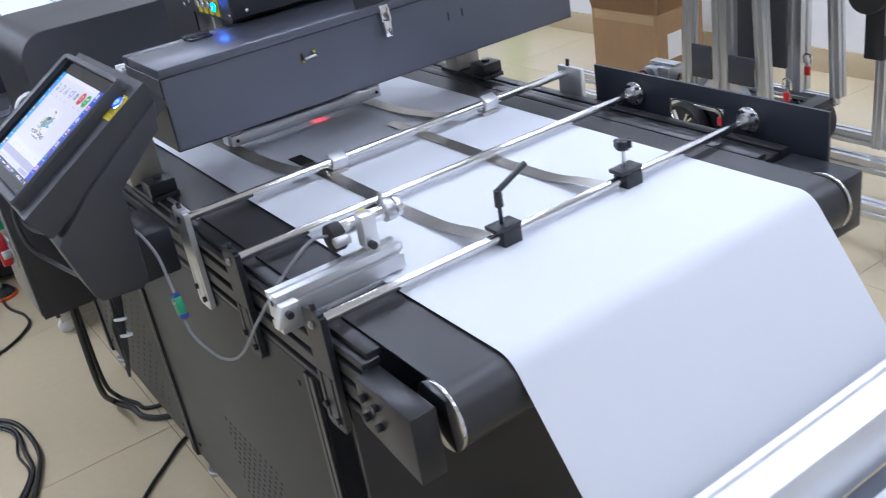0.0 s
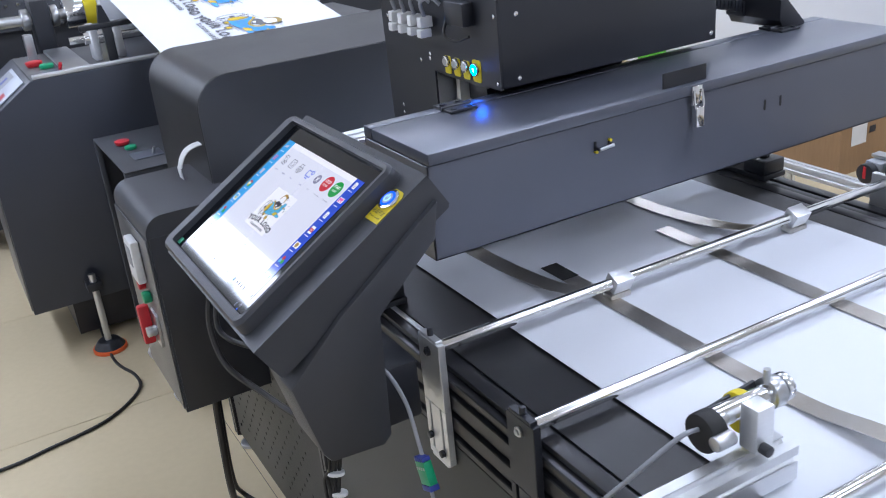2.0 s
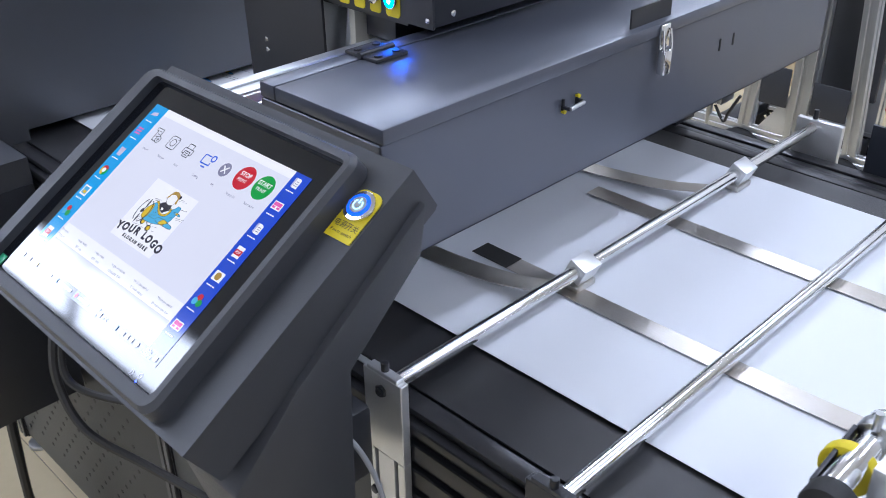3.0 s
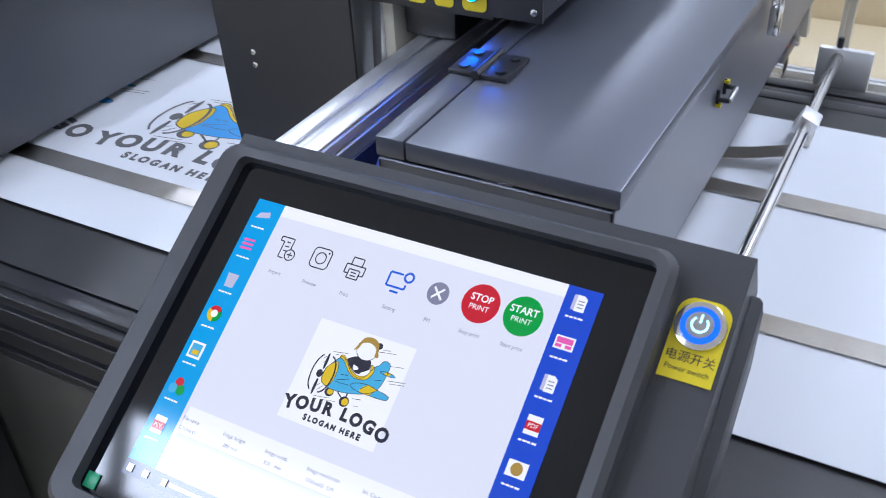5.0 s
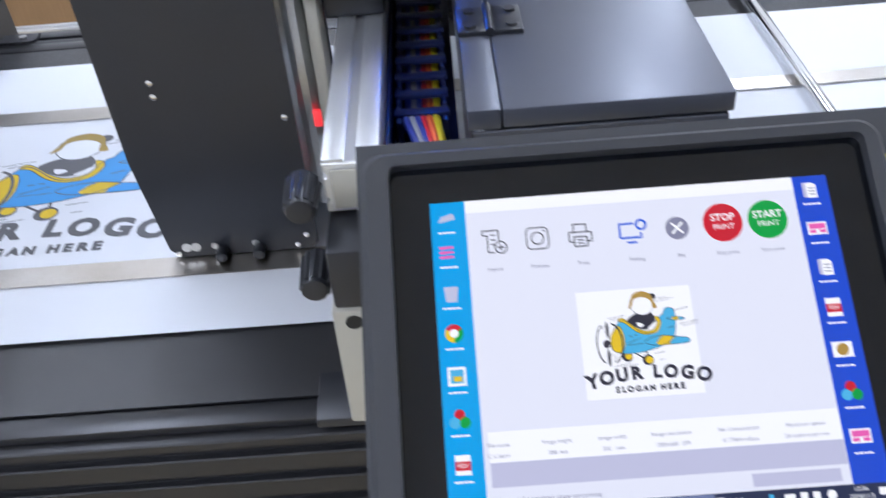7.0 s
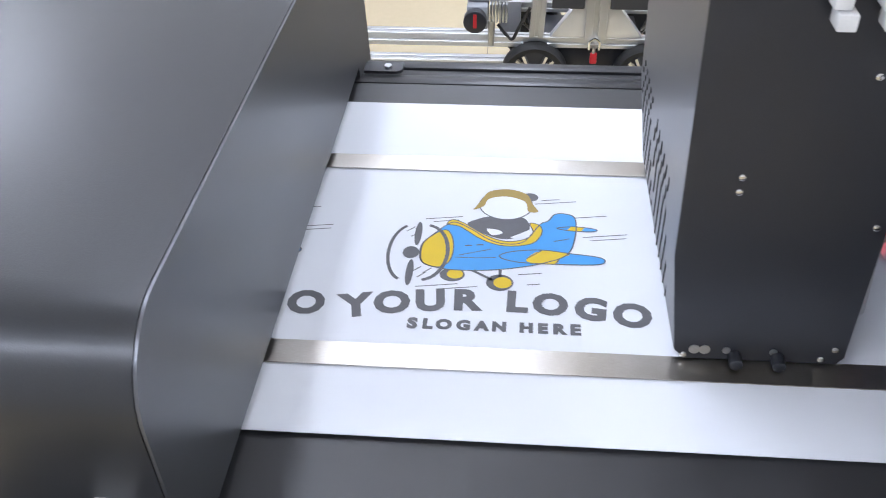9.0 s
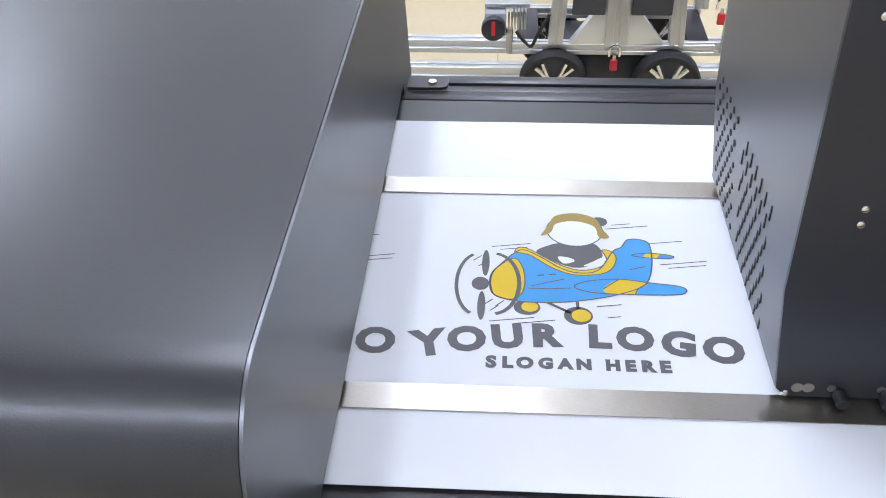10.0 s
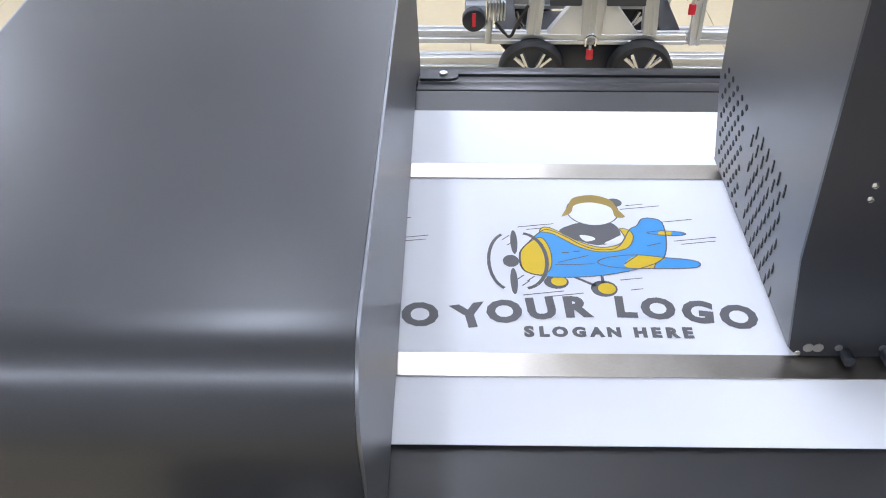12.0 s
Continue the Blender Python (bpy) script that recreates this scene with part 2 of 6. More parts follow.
def letters(text, size, m, align="CENTER", bm=None, bold=0.0, extrude=0.0):
    cu = bpy.data.curves.new("letters", "FONT")
    cu.body, cu.size, cu.align_x, cu.align_y, cu.offset, cu.extrude = text, size, align, "CENTER", bold, extrude
    cu.resolution_u = 3
    ob = new("letters", cu)
    me = bpy.data.meshes.new_from_object(ob.evaluated_get(bpy.context.evaluated_depsgraph_get()))
    bpy.data.objects.remove(ob)
    t = bmesh.new()
    t.from_mesh(me)
    bpy.data.meshes.remove(me)
    t.transform(m)
    return merge(bm, t)


def copies(name, bm, mtl, parent, places):
    """Alike small parts that share one mesh, each moved by one of the places."""
    first = part(name, bm, mtl, parent)
    for k, d in enumerate(places):
        ob = first if k == 0 else new(name, first.data)
        ob.parent = parent
        ob.location = d


def disc(u, v, ru, rv=None, n=28, a0=0.0, turn=0.0):
    rv = ru if rv is None else rv
    c, s = math.cos(turn), math.sin(turn)
    return [(u + ru * math.cos(a) * c - rv * math.sin(a) * s, v + ru * math.cos(a) * s + rv * math.sin(a) * c) for a in (k * math.tau / n for k in range(n))]


def stroke(pts, w):
    """A line of width w through (u, v) points, as quads."""
    out = []
    for (a, b), (c, d) in zip(pts, pts[1:]):
        l = math.hypot(c - a, d - b) or 1
        nx, ny = -(d - b) / l * w / 2, (c - a) / l * w / 2
        out.append([(a + nx, b + ny), (a - nx, b - ny), (c - nx, d - ny), (c + nx, d + ny)])
    return out


def screw(c, axis, r=0.004, h=0.004, bm=None):
    c, d = Vector(c), Vector(axis)
    return rod(c, c + d * h, r, seg=10, bev=0.001, bm=bm)


# ---- the room ----
X0, X1, Y0, Y1 = -3.2, 3.42, -4.6, 6.4
room = thing("floor", (0, 0, 0), "glossy beige glazed floor tiles with thin dark joints", "floor", kind="structure")
part("grout", box(X0 - 0.2, X1 + 0.2, Y0 - 0.2, Y1 + 0.2, -0.08, -0.002), GROUT, room)
TS, TROT = 0.955, radians(0)
tile_mesh = None
for i in range(-5, 6):
    for j in range(-7, 8):
        cx, cy = -0.13 + (i + 0.5) * TS, 0.805 + (j + 0.5) * TS
        if not (X0 - TS / 2 < cx < X1 + TS / 2 and Y0 - TS / 2 < cy < Y1 + TS / 2):
            continue
        if tile_mesh is None:
            tb = part("tile", box(-TS / 2 + 0.0012, TS / 2 - 0.0012, -TS / 2 + 0.0012, TS / 2 - 0.0012, -0.012, 0.0, 0.0008, 1), FLOORM, room)
            tile_mesh = tb.data
            tb.location = (cx, cy, 0)
        else:
            tb = new("tile", tile_mesh)
            tb.parent = room
            tb.location = (cx, cy, 0)

single("wall_east", box(X1, X1 + 0.2, Y0 - 0.2, Y1 + 0.2, 0, CEIL), WALLM, "plain white painted wall", "wall", kind="structure")
single("wall_north", box(X0, X1, Y1, Y1 + 0.2, 0, CEIL), WALLM, "plain white painted wall", "wall", kind="structure")
single("wall_west", box(X0 - 0.2, X0, Y0 - 0.2, Y1 + 0.2, 0, CEIL), WALLM, "plain white painted wall", "wall", kind="structure")
single("wall_south", box(X0, X1, Y0 - 0.2, Y0, 0, CEIL), WALLM, "plain white painted wall", "wall", kind="structure")
single("ceiling", box(X0 - 0.2, X1 + 0.2, Y0 - 0.2, Y1 + 0.2, CEIL, CEIL + 0.15), WALLM, "plain white ceiling", "ceiling", kind="structure")
single("baseboard", box(X1 - 0.012, X1, Y0, Y1, 0, 0.12, 0.002), SKIRT, "beige tile baseboard along the wall", "baseboard", kind="structure")
single("baseboard", box(X0, X1 - 0.012, Y1 - 0.012, Y1, 0, 0.12, 0.002), SKIRT, "beige tile baseboard along the wall", "baseboard", kind="structure")


def ceiling_light(x, y):
    t = thing("ceiling_light", (x, y, CEIL), "flat rectangular white ceiling light panel, switched on", "ceiling light", "ceiling lights")
    a, b = (0.17, 0.6) if x < 0 else (0.6, 0.125)
    part("frame", box(x - a, x + a, y - b, y + b, CEIL - 0.035, CEIL - 0.001, 0.004), WHITEP, t)
    part("diffuser", box(x - a + 0.02, x + a - 0.02, y - b + 0.02, y + b - 0.02, CEIL - 0.045, CEIL - 0.0355), LAMPM, t)



for lx, ly in LIGHTS:
    ceiling_light(lx, ly)


# ---- conveyor of the press ----
XL, XR = -0.096, 0.686     # belt edges
YF, YB = -0.79, 1.42      # axis of the front roller, back end
RR = 0.048


def extrusion(x, z, y0, y1, w, h, lips=2, side=-1, bm=None):
    """A slotted profile along y: a solid core with lips on one side and the top."""
    b = box(x - w / 2 + 0.008, x + w / 2 - 0.008, y0, y1, z - h / 2 + 0.006, z + h / 2 - 0.006, bm=bm)
    n = lips
    for k in range(n + 1):
        zc = z - h / 2 + k * h / n
        a, c = max(z - h / 2, zc - 0.012), min(z + h / 2, zc + 0.012)
        b = box(x - w / 2, x + w / 2, y0 + 0.0005, y1 - 0.0005, a, c, 0.0015, 1, bm=b)
    return b


def build_table():
    t = thing("conveyor_table", (0.3, 0.4, 0), "long black conveyor table with steel side panels and a slotted frame", "conveyor")
    for x, w in ((-0.121, 0.030), (0.714, 0.034)):
        part("side_rail", extrusion(x, 0.852, -0.66, YB, w, 0.108, 3), ANOD, t, "black anodised slotted aluminium rail")
    for x0, x1 in ((-0.124, XL - 0.004), (XR + 0.004, 0.716)):
        part("ledge", box(x0, x1, -0.655, YB, 0.9065, 0.9155, 0.0012), ANOD, t)
    for x0, x1, zt in ((0.7325, 0.7535, 0.9045), (0.7575, 0.781, 0.9065)):
        part("outer_rail", box(x0, x1, -0.655, YB, 0.80, zt, 0.0015), ANOD, t)
    part("rail_web", box(0.7535, 0.7575, -0.654, YB - 0.001, 0.80, 0.893), BLACK, t)
    part("belt", belt_mesh(), BELT, t, "black rubber conveyor belt")
    part("front_roller", rod((XL + 0.004, YF, ZB - 0.003 - RR), (XR - 0.004, YF, ZB - 0.003 - RR), RR - 0.004, seg=40), STEEL, t)
    for x in (XL - 0.006, XR + 0.002):
        part("roller_rim", rod((x, YF, ZB - 0.003 - RR), (x + 0.005, YF, ZB - 0.003 - RR), RR + 0.003, seg=48, bev=0.001), CHROME, t, "chrome roller rim")
    part("edge_strip", box(-0.109, XL - 0.0045, 0.0, 0.30, 0.9165, 0.9185, 0.0005), ALU, t, "bright metal edge strip")
    part("bed", box(-0.104, 0.695, -0.65, YB, 0.83, 0.905), BLACK, t)
    # bodies under the rails
    part("front_panel", box(-0.128, 0.72, -0.565, -0.555, 0.07, 0.795, 0.002), BLACK, t)
    part("far_panel", box(0.711, 0.719, -0.54, 1.3, 0.07, 0.795, 0.002), PANELM, t)
    ys = (-0.46, 0.54, 1.30)
    for k, (a, b) in enumerate(zip(ys, ys[1:])):
        p = part("side_panel", box(-0.135, -0.127, a + 0.022, b - 0.022, 0.07, 0.795, 0.0015), PANELM, t, "dark grey perforated steel side panel")
        spots = []
        for i in range(11):
            for j in range(12):
                spots.append((0, (b - 0.08 - i * 0.052 - (j % 2) * 0.026 if k else a + 0.32 + i * 0.026 + (j % 2) * 0.013), (0.14 if k else 0.16) + j * (0.030 if k else 0.021)))
        copies("vent_hole", rod((-0.1356, 0, 0), (-0.1348, 0, 0), 0.0046, seg=8), RUBBER, p, spots)
        for yy in (a + 0.06, b - 0.06):
            for zz in (0.12, 0.75):
                part("screw", screw((-0.135, yy, zz), (-1, 0, 0), 0.005, 0.003), BLACK, p)
    for y in ys:
        q = None
        for dy in (-0.017, 0.001):
            q = box(-0.142, -0.10, y + dy, y + dy + 0.014, 0.06, 0.797, 0.0015, 1, bm=q)
        q = box(-0.136, -0.10, y - 0.019, y + 0.017, 0.06, 0.797, bm=q)
        part("upright", q, ANOD, t, "black slotted aluminium upright")
    part("inner_body", box(-0.10, 0.70, -0.55, 1.29, 0.09, 0.80), BLACK, t)
    for x in (-0.105, 0.70):
        for y in (-0.50, 0.5, 1.31):
            f = rod((x, y, 0.0), (x, y, 0.012), 0.028, seg=20, bev=0.003)
            f = rod((x, y, 0.012), (x, y, 0.1), 0.008, seg=12, bm=f)
            part("levelling_foot", f, STEEL, t, "zinc levelling foot")
    # bearing blocks at the front
    for sx, x in ((-1, -0.127), (1, 0.722)):
        q = part("end_bracket", prism([(-0.662, 0.895), (-0.80, 0.895), (-0.80, 0.79), (-0.662, 0.815)], "x", x - sx * 0.016, x + sx * (0.06 if sx > 0 else 0.025), 0.002), BLACK if sx > 0 else ANOD, t, "bent black end bracket")
        for yy, zz in () if sx > 0 else ((-0.682, 0.872), (-0.715, 0.872), (-0.682, 0.84), (-0.715, 0.84)):
            part("bolt", rod((x + sx * 0.0245, yy, zz), (x + sx * 0.033, yy, zz), 0.006, seg=12, bev=0.001), BLACK, q)
    return t


def skin(prof, th, x0, x1):
    """A sheet of even thickness along a line of (y, z), below it as the line runs towards -y."""
    low = []
    for i, (y, z) in enumerate(prof):
        a, b = prof[max(i - 1, 0)], prof[min(i + 1, len(prof) - 1)]
        l = math.hypot(b[0] - a[0], b[1] - a[1])
        low.append((y - (b[1] - a[1]) / l * th, z + (b[0] - a[0]) / l * th))
    t = bmesh.new()
    rows = [[t.verts.new((x, y, z)) for (y, z), x in ((p, x0), (p, x1), (q, x1), (q, x0))] for p, q in zip(prof, low)]
    for a, b in zip(rows, rows[1:]):
        for k in range(4):
            t.faces.new((a[k], a[(k + 1) % 4], b[(k + 1) % 4], b[k]))
    t.faces.new(rows[0]), t.faces.new(rows[-1][::-1])
    return t


def belt_mesh():
    prof = [(YB, ZB - 0.0045), (0.6, ZB - 0.0045), (-0.1, ZB - 0.0045)]
    for k in range(13):
        a = math.pi / 2 + math.pi * k / 12
        prof.append((YF + RR * math.cos(a), ZB - 0.0045 - RR + RR * math.sin(a)))
    prof.append((YB, ZB - 0.0045 - 2 * RR))
    return skin(prof, 0.0025, XL, XR)


build_table()

# ---- the paper web and its print ----
SLOT_Y, SLOT_Z = -0.965, 0.715


def build_paper():
    t = thing("paper_web", (0.31, 0, ZB), "wide white paper web running over the belt and down the front", "paper")
    pts = [(1.9, ZB), (1.0, ZB), (0.2, ZB), (-0.4, ZB)]
    for k in range(0, 8):
        a = math.pi / 2 + radians(54) * k / 7
        pts.append((YF + (RR + 0.001) * math.cos(a), ZB - 0.002 - RR + (RR + 0.002) * math.sin(a)))
    pts += [(-0.90, 0.80 + 0.004), (SLOT_Y, SLOT_Z), (SLOT_Y - 0.03, SLOT_Z - 0.05)]
    t_ = skin(pts, 0.0006, 0.0, 0.62)
    part("sheet", t_, PAPER, t)
    return t


def arc_text(text, m, mtl, parent, size, u0, u1, v_mid, sag, bold):
    """Letters spread from u0 to u1, bent so that the ends hang by sag."""
    widths = [{" ": 0.55, "Y": 0.85, "O": 1.15, "G": 1.1, "L": 0.75, "E": 0.85}.get(c, 1.0) for c in text]
    total, acc = sum(widths), 0
    for c, w in zip(text, widths):
        k = (acc + w / 2) / total
        acc += w
        if c == " ":
            continue
        u = u0 + (u1 - u0) * k
        s = 2 * k - 1
        a = -math.atan(4 * sag * s / (u1 - u0)) * 0.9
        part("letter", letters(c, size * (1 + 0.15 * s * s), m @ Matrix.Translation((u, v_mid - sag * s * s, 0)) @ Matrix.Rotation(a, 4, "Z"), bold=bold), mtl, parent)


def smooth(poly, n=4):
    """A closed outline rounded through its corners."""
    out, k = [], len(poly)
    for i in range(k):
        p0, p1, p2, p3 = (Vector(poly[(i + d) % k]) for d in (-1, 0, 1, 2))
        for q in range(n):
            s = q / n
            v = 0.5 * (2 * p1 + (p2 - p0) * s + (2 * p0 - 5 * p1 + 4 * p2 - p3) * s * s + (3 * p1 - p0 - 3 * p2 + p3) * s * s * s)
            out.append((v.x, v.y))
    return out


def artwork(m, mats, parent, step, words=((44, -66, 264), (19, 4, 190))):
    """The printed picture: a toy aeroplane with a plain rider shape over two lines of words. Millimetres from the propeller hub."""
    ink, blue, yellow, olive, white = mats
    lift = lambda k: m @ Matrix.Translation((0, 0, step * k))
    closed = lambda poly: poly + poly[:1]
    body = smooth([(10, 15), (22, 36), (34, 53), (46, 61), (66, 48), (86, 30), (106, 22), (128, 28), (146, 62), (156, 70), (164, 84), (178, 85), (188, 76), (187, 40), (177, 6), (150, -11), (120, -21), (90, -27), (56, -29), (31, -26), (12, -15)])
    wing = smooth([(100, -2), (114, 8), (148, 13), (182, 8), (210, 4), (219, -2), (211, -10), (171, -12), (122, -11)])
    band = smooth([(131, -4), (148, 12), (180, 8), (168, -2), (164, -11), (136, -11)], 3)
    stab = smooth([(166, 56), (184, 60), (206, 58), (213, 54), (204, 51), (180, 52)])
    cowl = smooth([(11, 16), (24, 37), (37, 45), (45, 28), (47, 4), (43, -16), (31, -25), (13, -16)])
    rim = smooth([(36, 57), (42, 66), (56, 60), (82, 38), (106, 27), (128, 32), (138, 46), (134, 64), (146, 60), (148, 44), (136, 24), (106, 18), (80, 28), (54, 51), (44, 55)])
    torso = smooth([(60, 57), (74, 70), (92, 76), (124, 76), (134, 58), (128, 40), (106, 31), (84, 38)])
    cap = smooth([(76, 112), (84, 128), (108, 134), (130, 124), (137, 104), (144, 88), (132, 88), (128, 108), (106, 118), (84, 112), (78, 96), (66, 88), (70, 98)])
    # speed lines and struts
    lines = []
    for u, v, l in ((10, 66, 44), (20, 61, 30), (140, 104, 50), (148, 112, 22), (188, 78, 38), (196, 40, 52), (204, 34, 42), (10, -60, 46), (34, -63, 44), (122, -33, 26), (132, -50, 14)):
        lines += stroke([(u, v), (u + l, v + l * 0.16)], 1.3)
    for u, v in ((-10, 40), (-4, 30), (4, -34), (10, -44), (16, -36)):
        lines += stroke([(u, v), (u + 9, v + 9)], 1.4)
    lines += stroke([(70, -28), (94, -44)], 3.5) + stroke([(102, -26), (102, -38)], 3.5)
    part("ink_line", flat([disc(102, -48, 15, 14), disc(49, -37, 14, 12)] + lines, lift(0)), ink, parent)
    part("blue_ink", flat([stab], lift(1.2), bm=flat([wing], lift(2.4), bm=flat([body], lift(1)))), blue, parent)
    y = flat([disc(105, -48, 10, 9.5), disc(52, -36, 9, 8), cowl, [(182, 59.5), (198, 58.8), (194, 51.5), (178, 52.5)]], lift(2))
    part("yellow_ink", flat([rim, band], lift(3), bm=y), yellow, parent)
    # outlines over the colours
    edge = stroke(closed(body), 1.6) + stroke(closed(stab), 1.5) + stroke(closed(cowl), 1.4) + stroke([(50, -6), (74, -6), (96, -4)], 1.2) + stroke([(54, -2), (76, 6), (90, 11)], 1.3) + stroke([(60, 16), (68, 17)], 2) + stroke([(73, 18), (81, 19)], 2) + stroke([(162, 30), (180, 36)], 1.4)
    edge = flat(edge, lift(3.2))
    part("outline", flat(stroke(closed(rim), 1.4) + stroke(closed(wing), 1.6) + stroke([(131, -4), (148, 12)], 1.4) + stroke([(180, 8), (168, -2), (164, -11)], 1.4), lift(3.6), bm=edge), ink, parent)
    # propeller, its swish and the rider's coat
    k = flat([torso, disc(-1, 0, 9.5, 11)] + [disc(4, 36, 4.2, 23), disc(1, -36, 4.2, 23), disc(134, 118, 10, 9)], lift(4))
    ring = [(-3 + 24 * math.cos(a), 1 + 52 * math.sin(a)) for a in (radians(108) + radians(144) * q / 14 for q in range(15))]
    k = merge(k, flat(stroke(ring, 4.0), lift(4)))
    ring = [(13 + 28 * math.cos(a), 2 + 51 * math.sin(a)) for a in (radians(-84) + radians(168) * q / 14 for q in range(15))]
    k = merge(k, flat(stroke(ring, 4.6), lift(4.2)))
    part("dark_ink", merge(k, flat([disc(105, 100, 33, 31)], lift(4.4))), ink, parent)
    part("rider_head", flat([disc(105, 100, 31.4, 29.4), smooth([(84, 50), (98, 48), (102, 42), (90, 38)]), smooth([(112, 34), (132, 36), (134, 50), (122, 42)])], lift(5)), white, parent)
    part("olive_ink", flat([cap], lift(6)), olive, parent)
    arc_text("YOUR LOGO", lift(2), ink, parent, *words[0], -80, 20, 2.5)
    arc_text("SLOGAN HERE", lift(2), ink, parent, *words[1], -120, 0, 1.3)


web = build_paper()
GREYINK = material("grey_ink", (0.12, 0.12, 0.13), 0.65, 0.0, 0.1, 60, 900, 0.0)
PITCH = 0.347
for k in range(2):
    y = 1.147 - PITCH * k
    m = Matrix.Translation((0.274, y, ZB + 0.0003)) @ Matrix(((0, 1, 0, 0), (-1, 0, 0, 0), (0, 0, 1, 0), (0, 0, 0, 1))) @ Matrix.Scale(0.001, 4)
    p = thing("print", (0.274, y, ZB), "printed toy aeroplane picture with grey lettering, on the paper", "print", "prints on the web")
    artwork(m, (GREYINK, INKB, INKY, INKO, INKW), p, 0.05)

# ---- steel hold-down strips ----
def strip(x, pts, w):
    return single("hold_down_strip", ribbon([(x + dx, y, z) for dx, y, z in pts], w, 0.0008), STRIP, "thin stained spring steel strip pressing on the paper", "metal strip", "hold-down strips")


for x, dx in ((0.104, 0.02), (0.461, 0.03)):
    strip(x, [(0, 1.4, ZB + 0.002), (0, 0.6, ZB + 0.002), (0, 0.3, ZB + 0.0025), (0.003, 0.16, ZB + 0.004), (dx * 0.5, 0.04, ZB + 0.012), (dx, -0.035, ZB + 0.024)], 0.033)
for x in (0.163, 0.406):
    steel = strip(x, [(0, 0.108, ZB + 0.0035), (0, -0.05, ZB + 0.003), (0, -0.28, ZB + 0.003), (0.003, -0.42, ZB + 0.005), (0.006, -0.5, ZB + 0.016), (0.008, -0.56, ZB + 0.022)], 0.030)
    if x < 0.3:
        part("end_tape", ribbon([(x, 0.112, ZB + 0.0046), (x, 0.085, ZB + 0.0044), (x, 0.052, ZB + 0.0042)], 0.031, 0.0008), RUBBER, steel, "black tape round the strip's end")

# ---- cross rods with their brackets and clamps ----
RODS = ((-0.040, 0.945), (-0.262, 0.935), (-0.556, 0.934))


def bracket(y, z, mtl, label):
    t = thing("rod_bracket", (-0.143, y, 0.77), label, "bracket", "brackets of the cross rods")
    x0, x1, w = -0.149, -0.138, 0.029
    bm = bmesh.new()
    for a, b, c, d in ((y - w, y + w, z - 0.088, z + 0.018), (y - w, y - 0.0185, z - 0.170, z - 0.088), (y - 0.0125, y + 0.0125, z - 0.170, z - 0.088), (y + 0.0185, y + w, z - 0.170, z - 0.088), (y - w, y + w, z - 0.180, z - 0.170), (y - w + 0.006, y + w - 0.006, z + 0.018, z + 0.023), (y - w + 0.006, y + w - 0.006, z - 0.185, z - 0.180)):
        bm = box(x0, x1, a, b, c, d, 0.0008, 1, bm=bm)
    part("plate", bm, mtl, t)
    s = rod((x0 - 0.004, y, z), (x0, y, z), 0.0075, seg=6, bev=0.001)
    s = rod((x0 - 0.006, y, z), (x0 - 0.003, y, z), 0.004, seg=12, bm=s)
    part("end_screw", s, STEEL if mtl is not ALU else BLACK, t)
    for dy, dz in ((-0.0155, -0.162), (0.0155, -0.145)):
        part("socket_screw", rod((x0 - 0.007, y + dy, z + dz), (x0, y + dy, z + dz), 0.0055, seg=12, bev=0.001), BLACK, t)
    part("top_screw", rod((-0.1435, y, z + 0.022), (-0.1435, y, z + 0.033), 0.0045, seg=10, bev=0.001), BLACK, t)


for (y, z), mtl, lab in zip(RODS, (ALU, BLACK, BLACK), ("brushed aluminium slotted bracket plate bolted to the rail", "black slotted bracket plate bolted to the rail", "black slotted bracket plate bolted to the rail")):
    bracket(y, z, mtl, lab)
for y, z in RODS:
    single("cross_rod", rod((-0.138, y, z), (0.80, y, z), 0.0085, seg=28, bev=0.001), CHROME, "polished chrome rod spanning the paper", "rod", "cross rods")


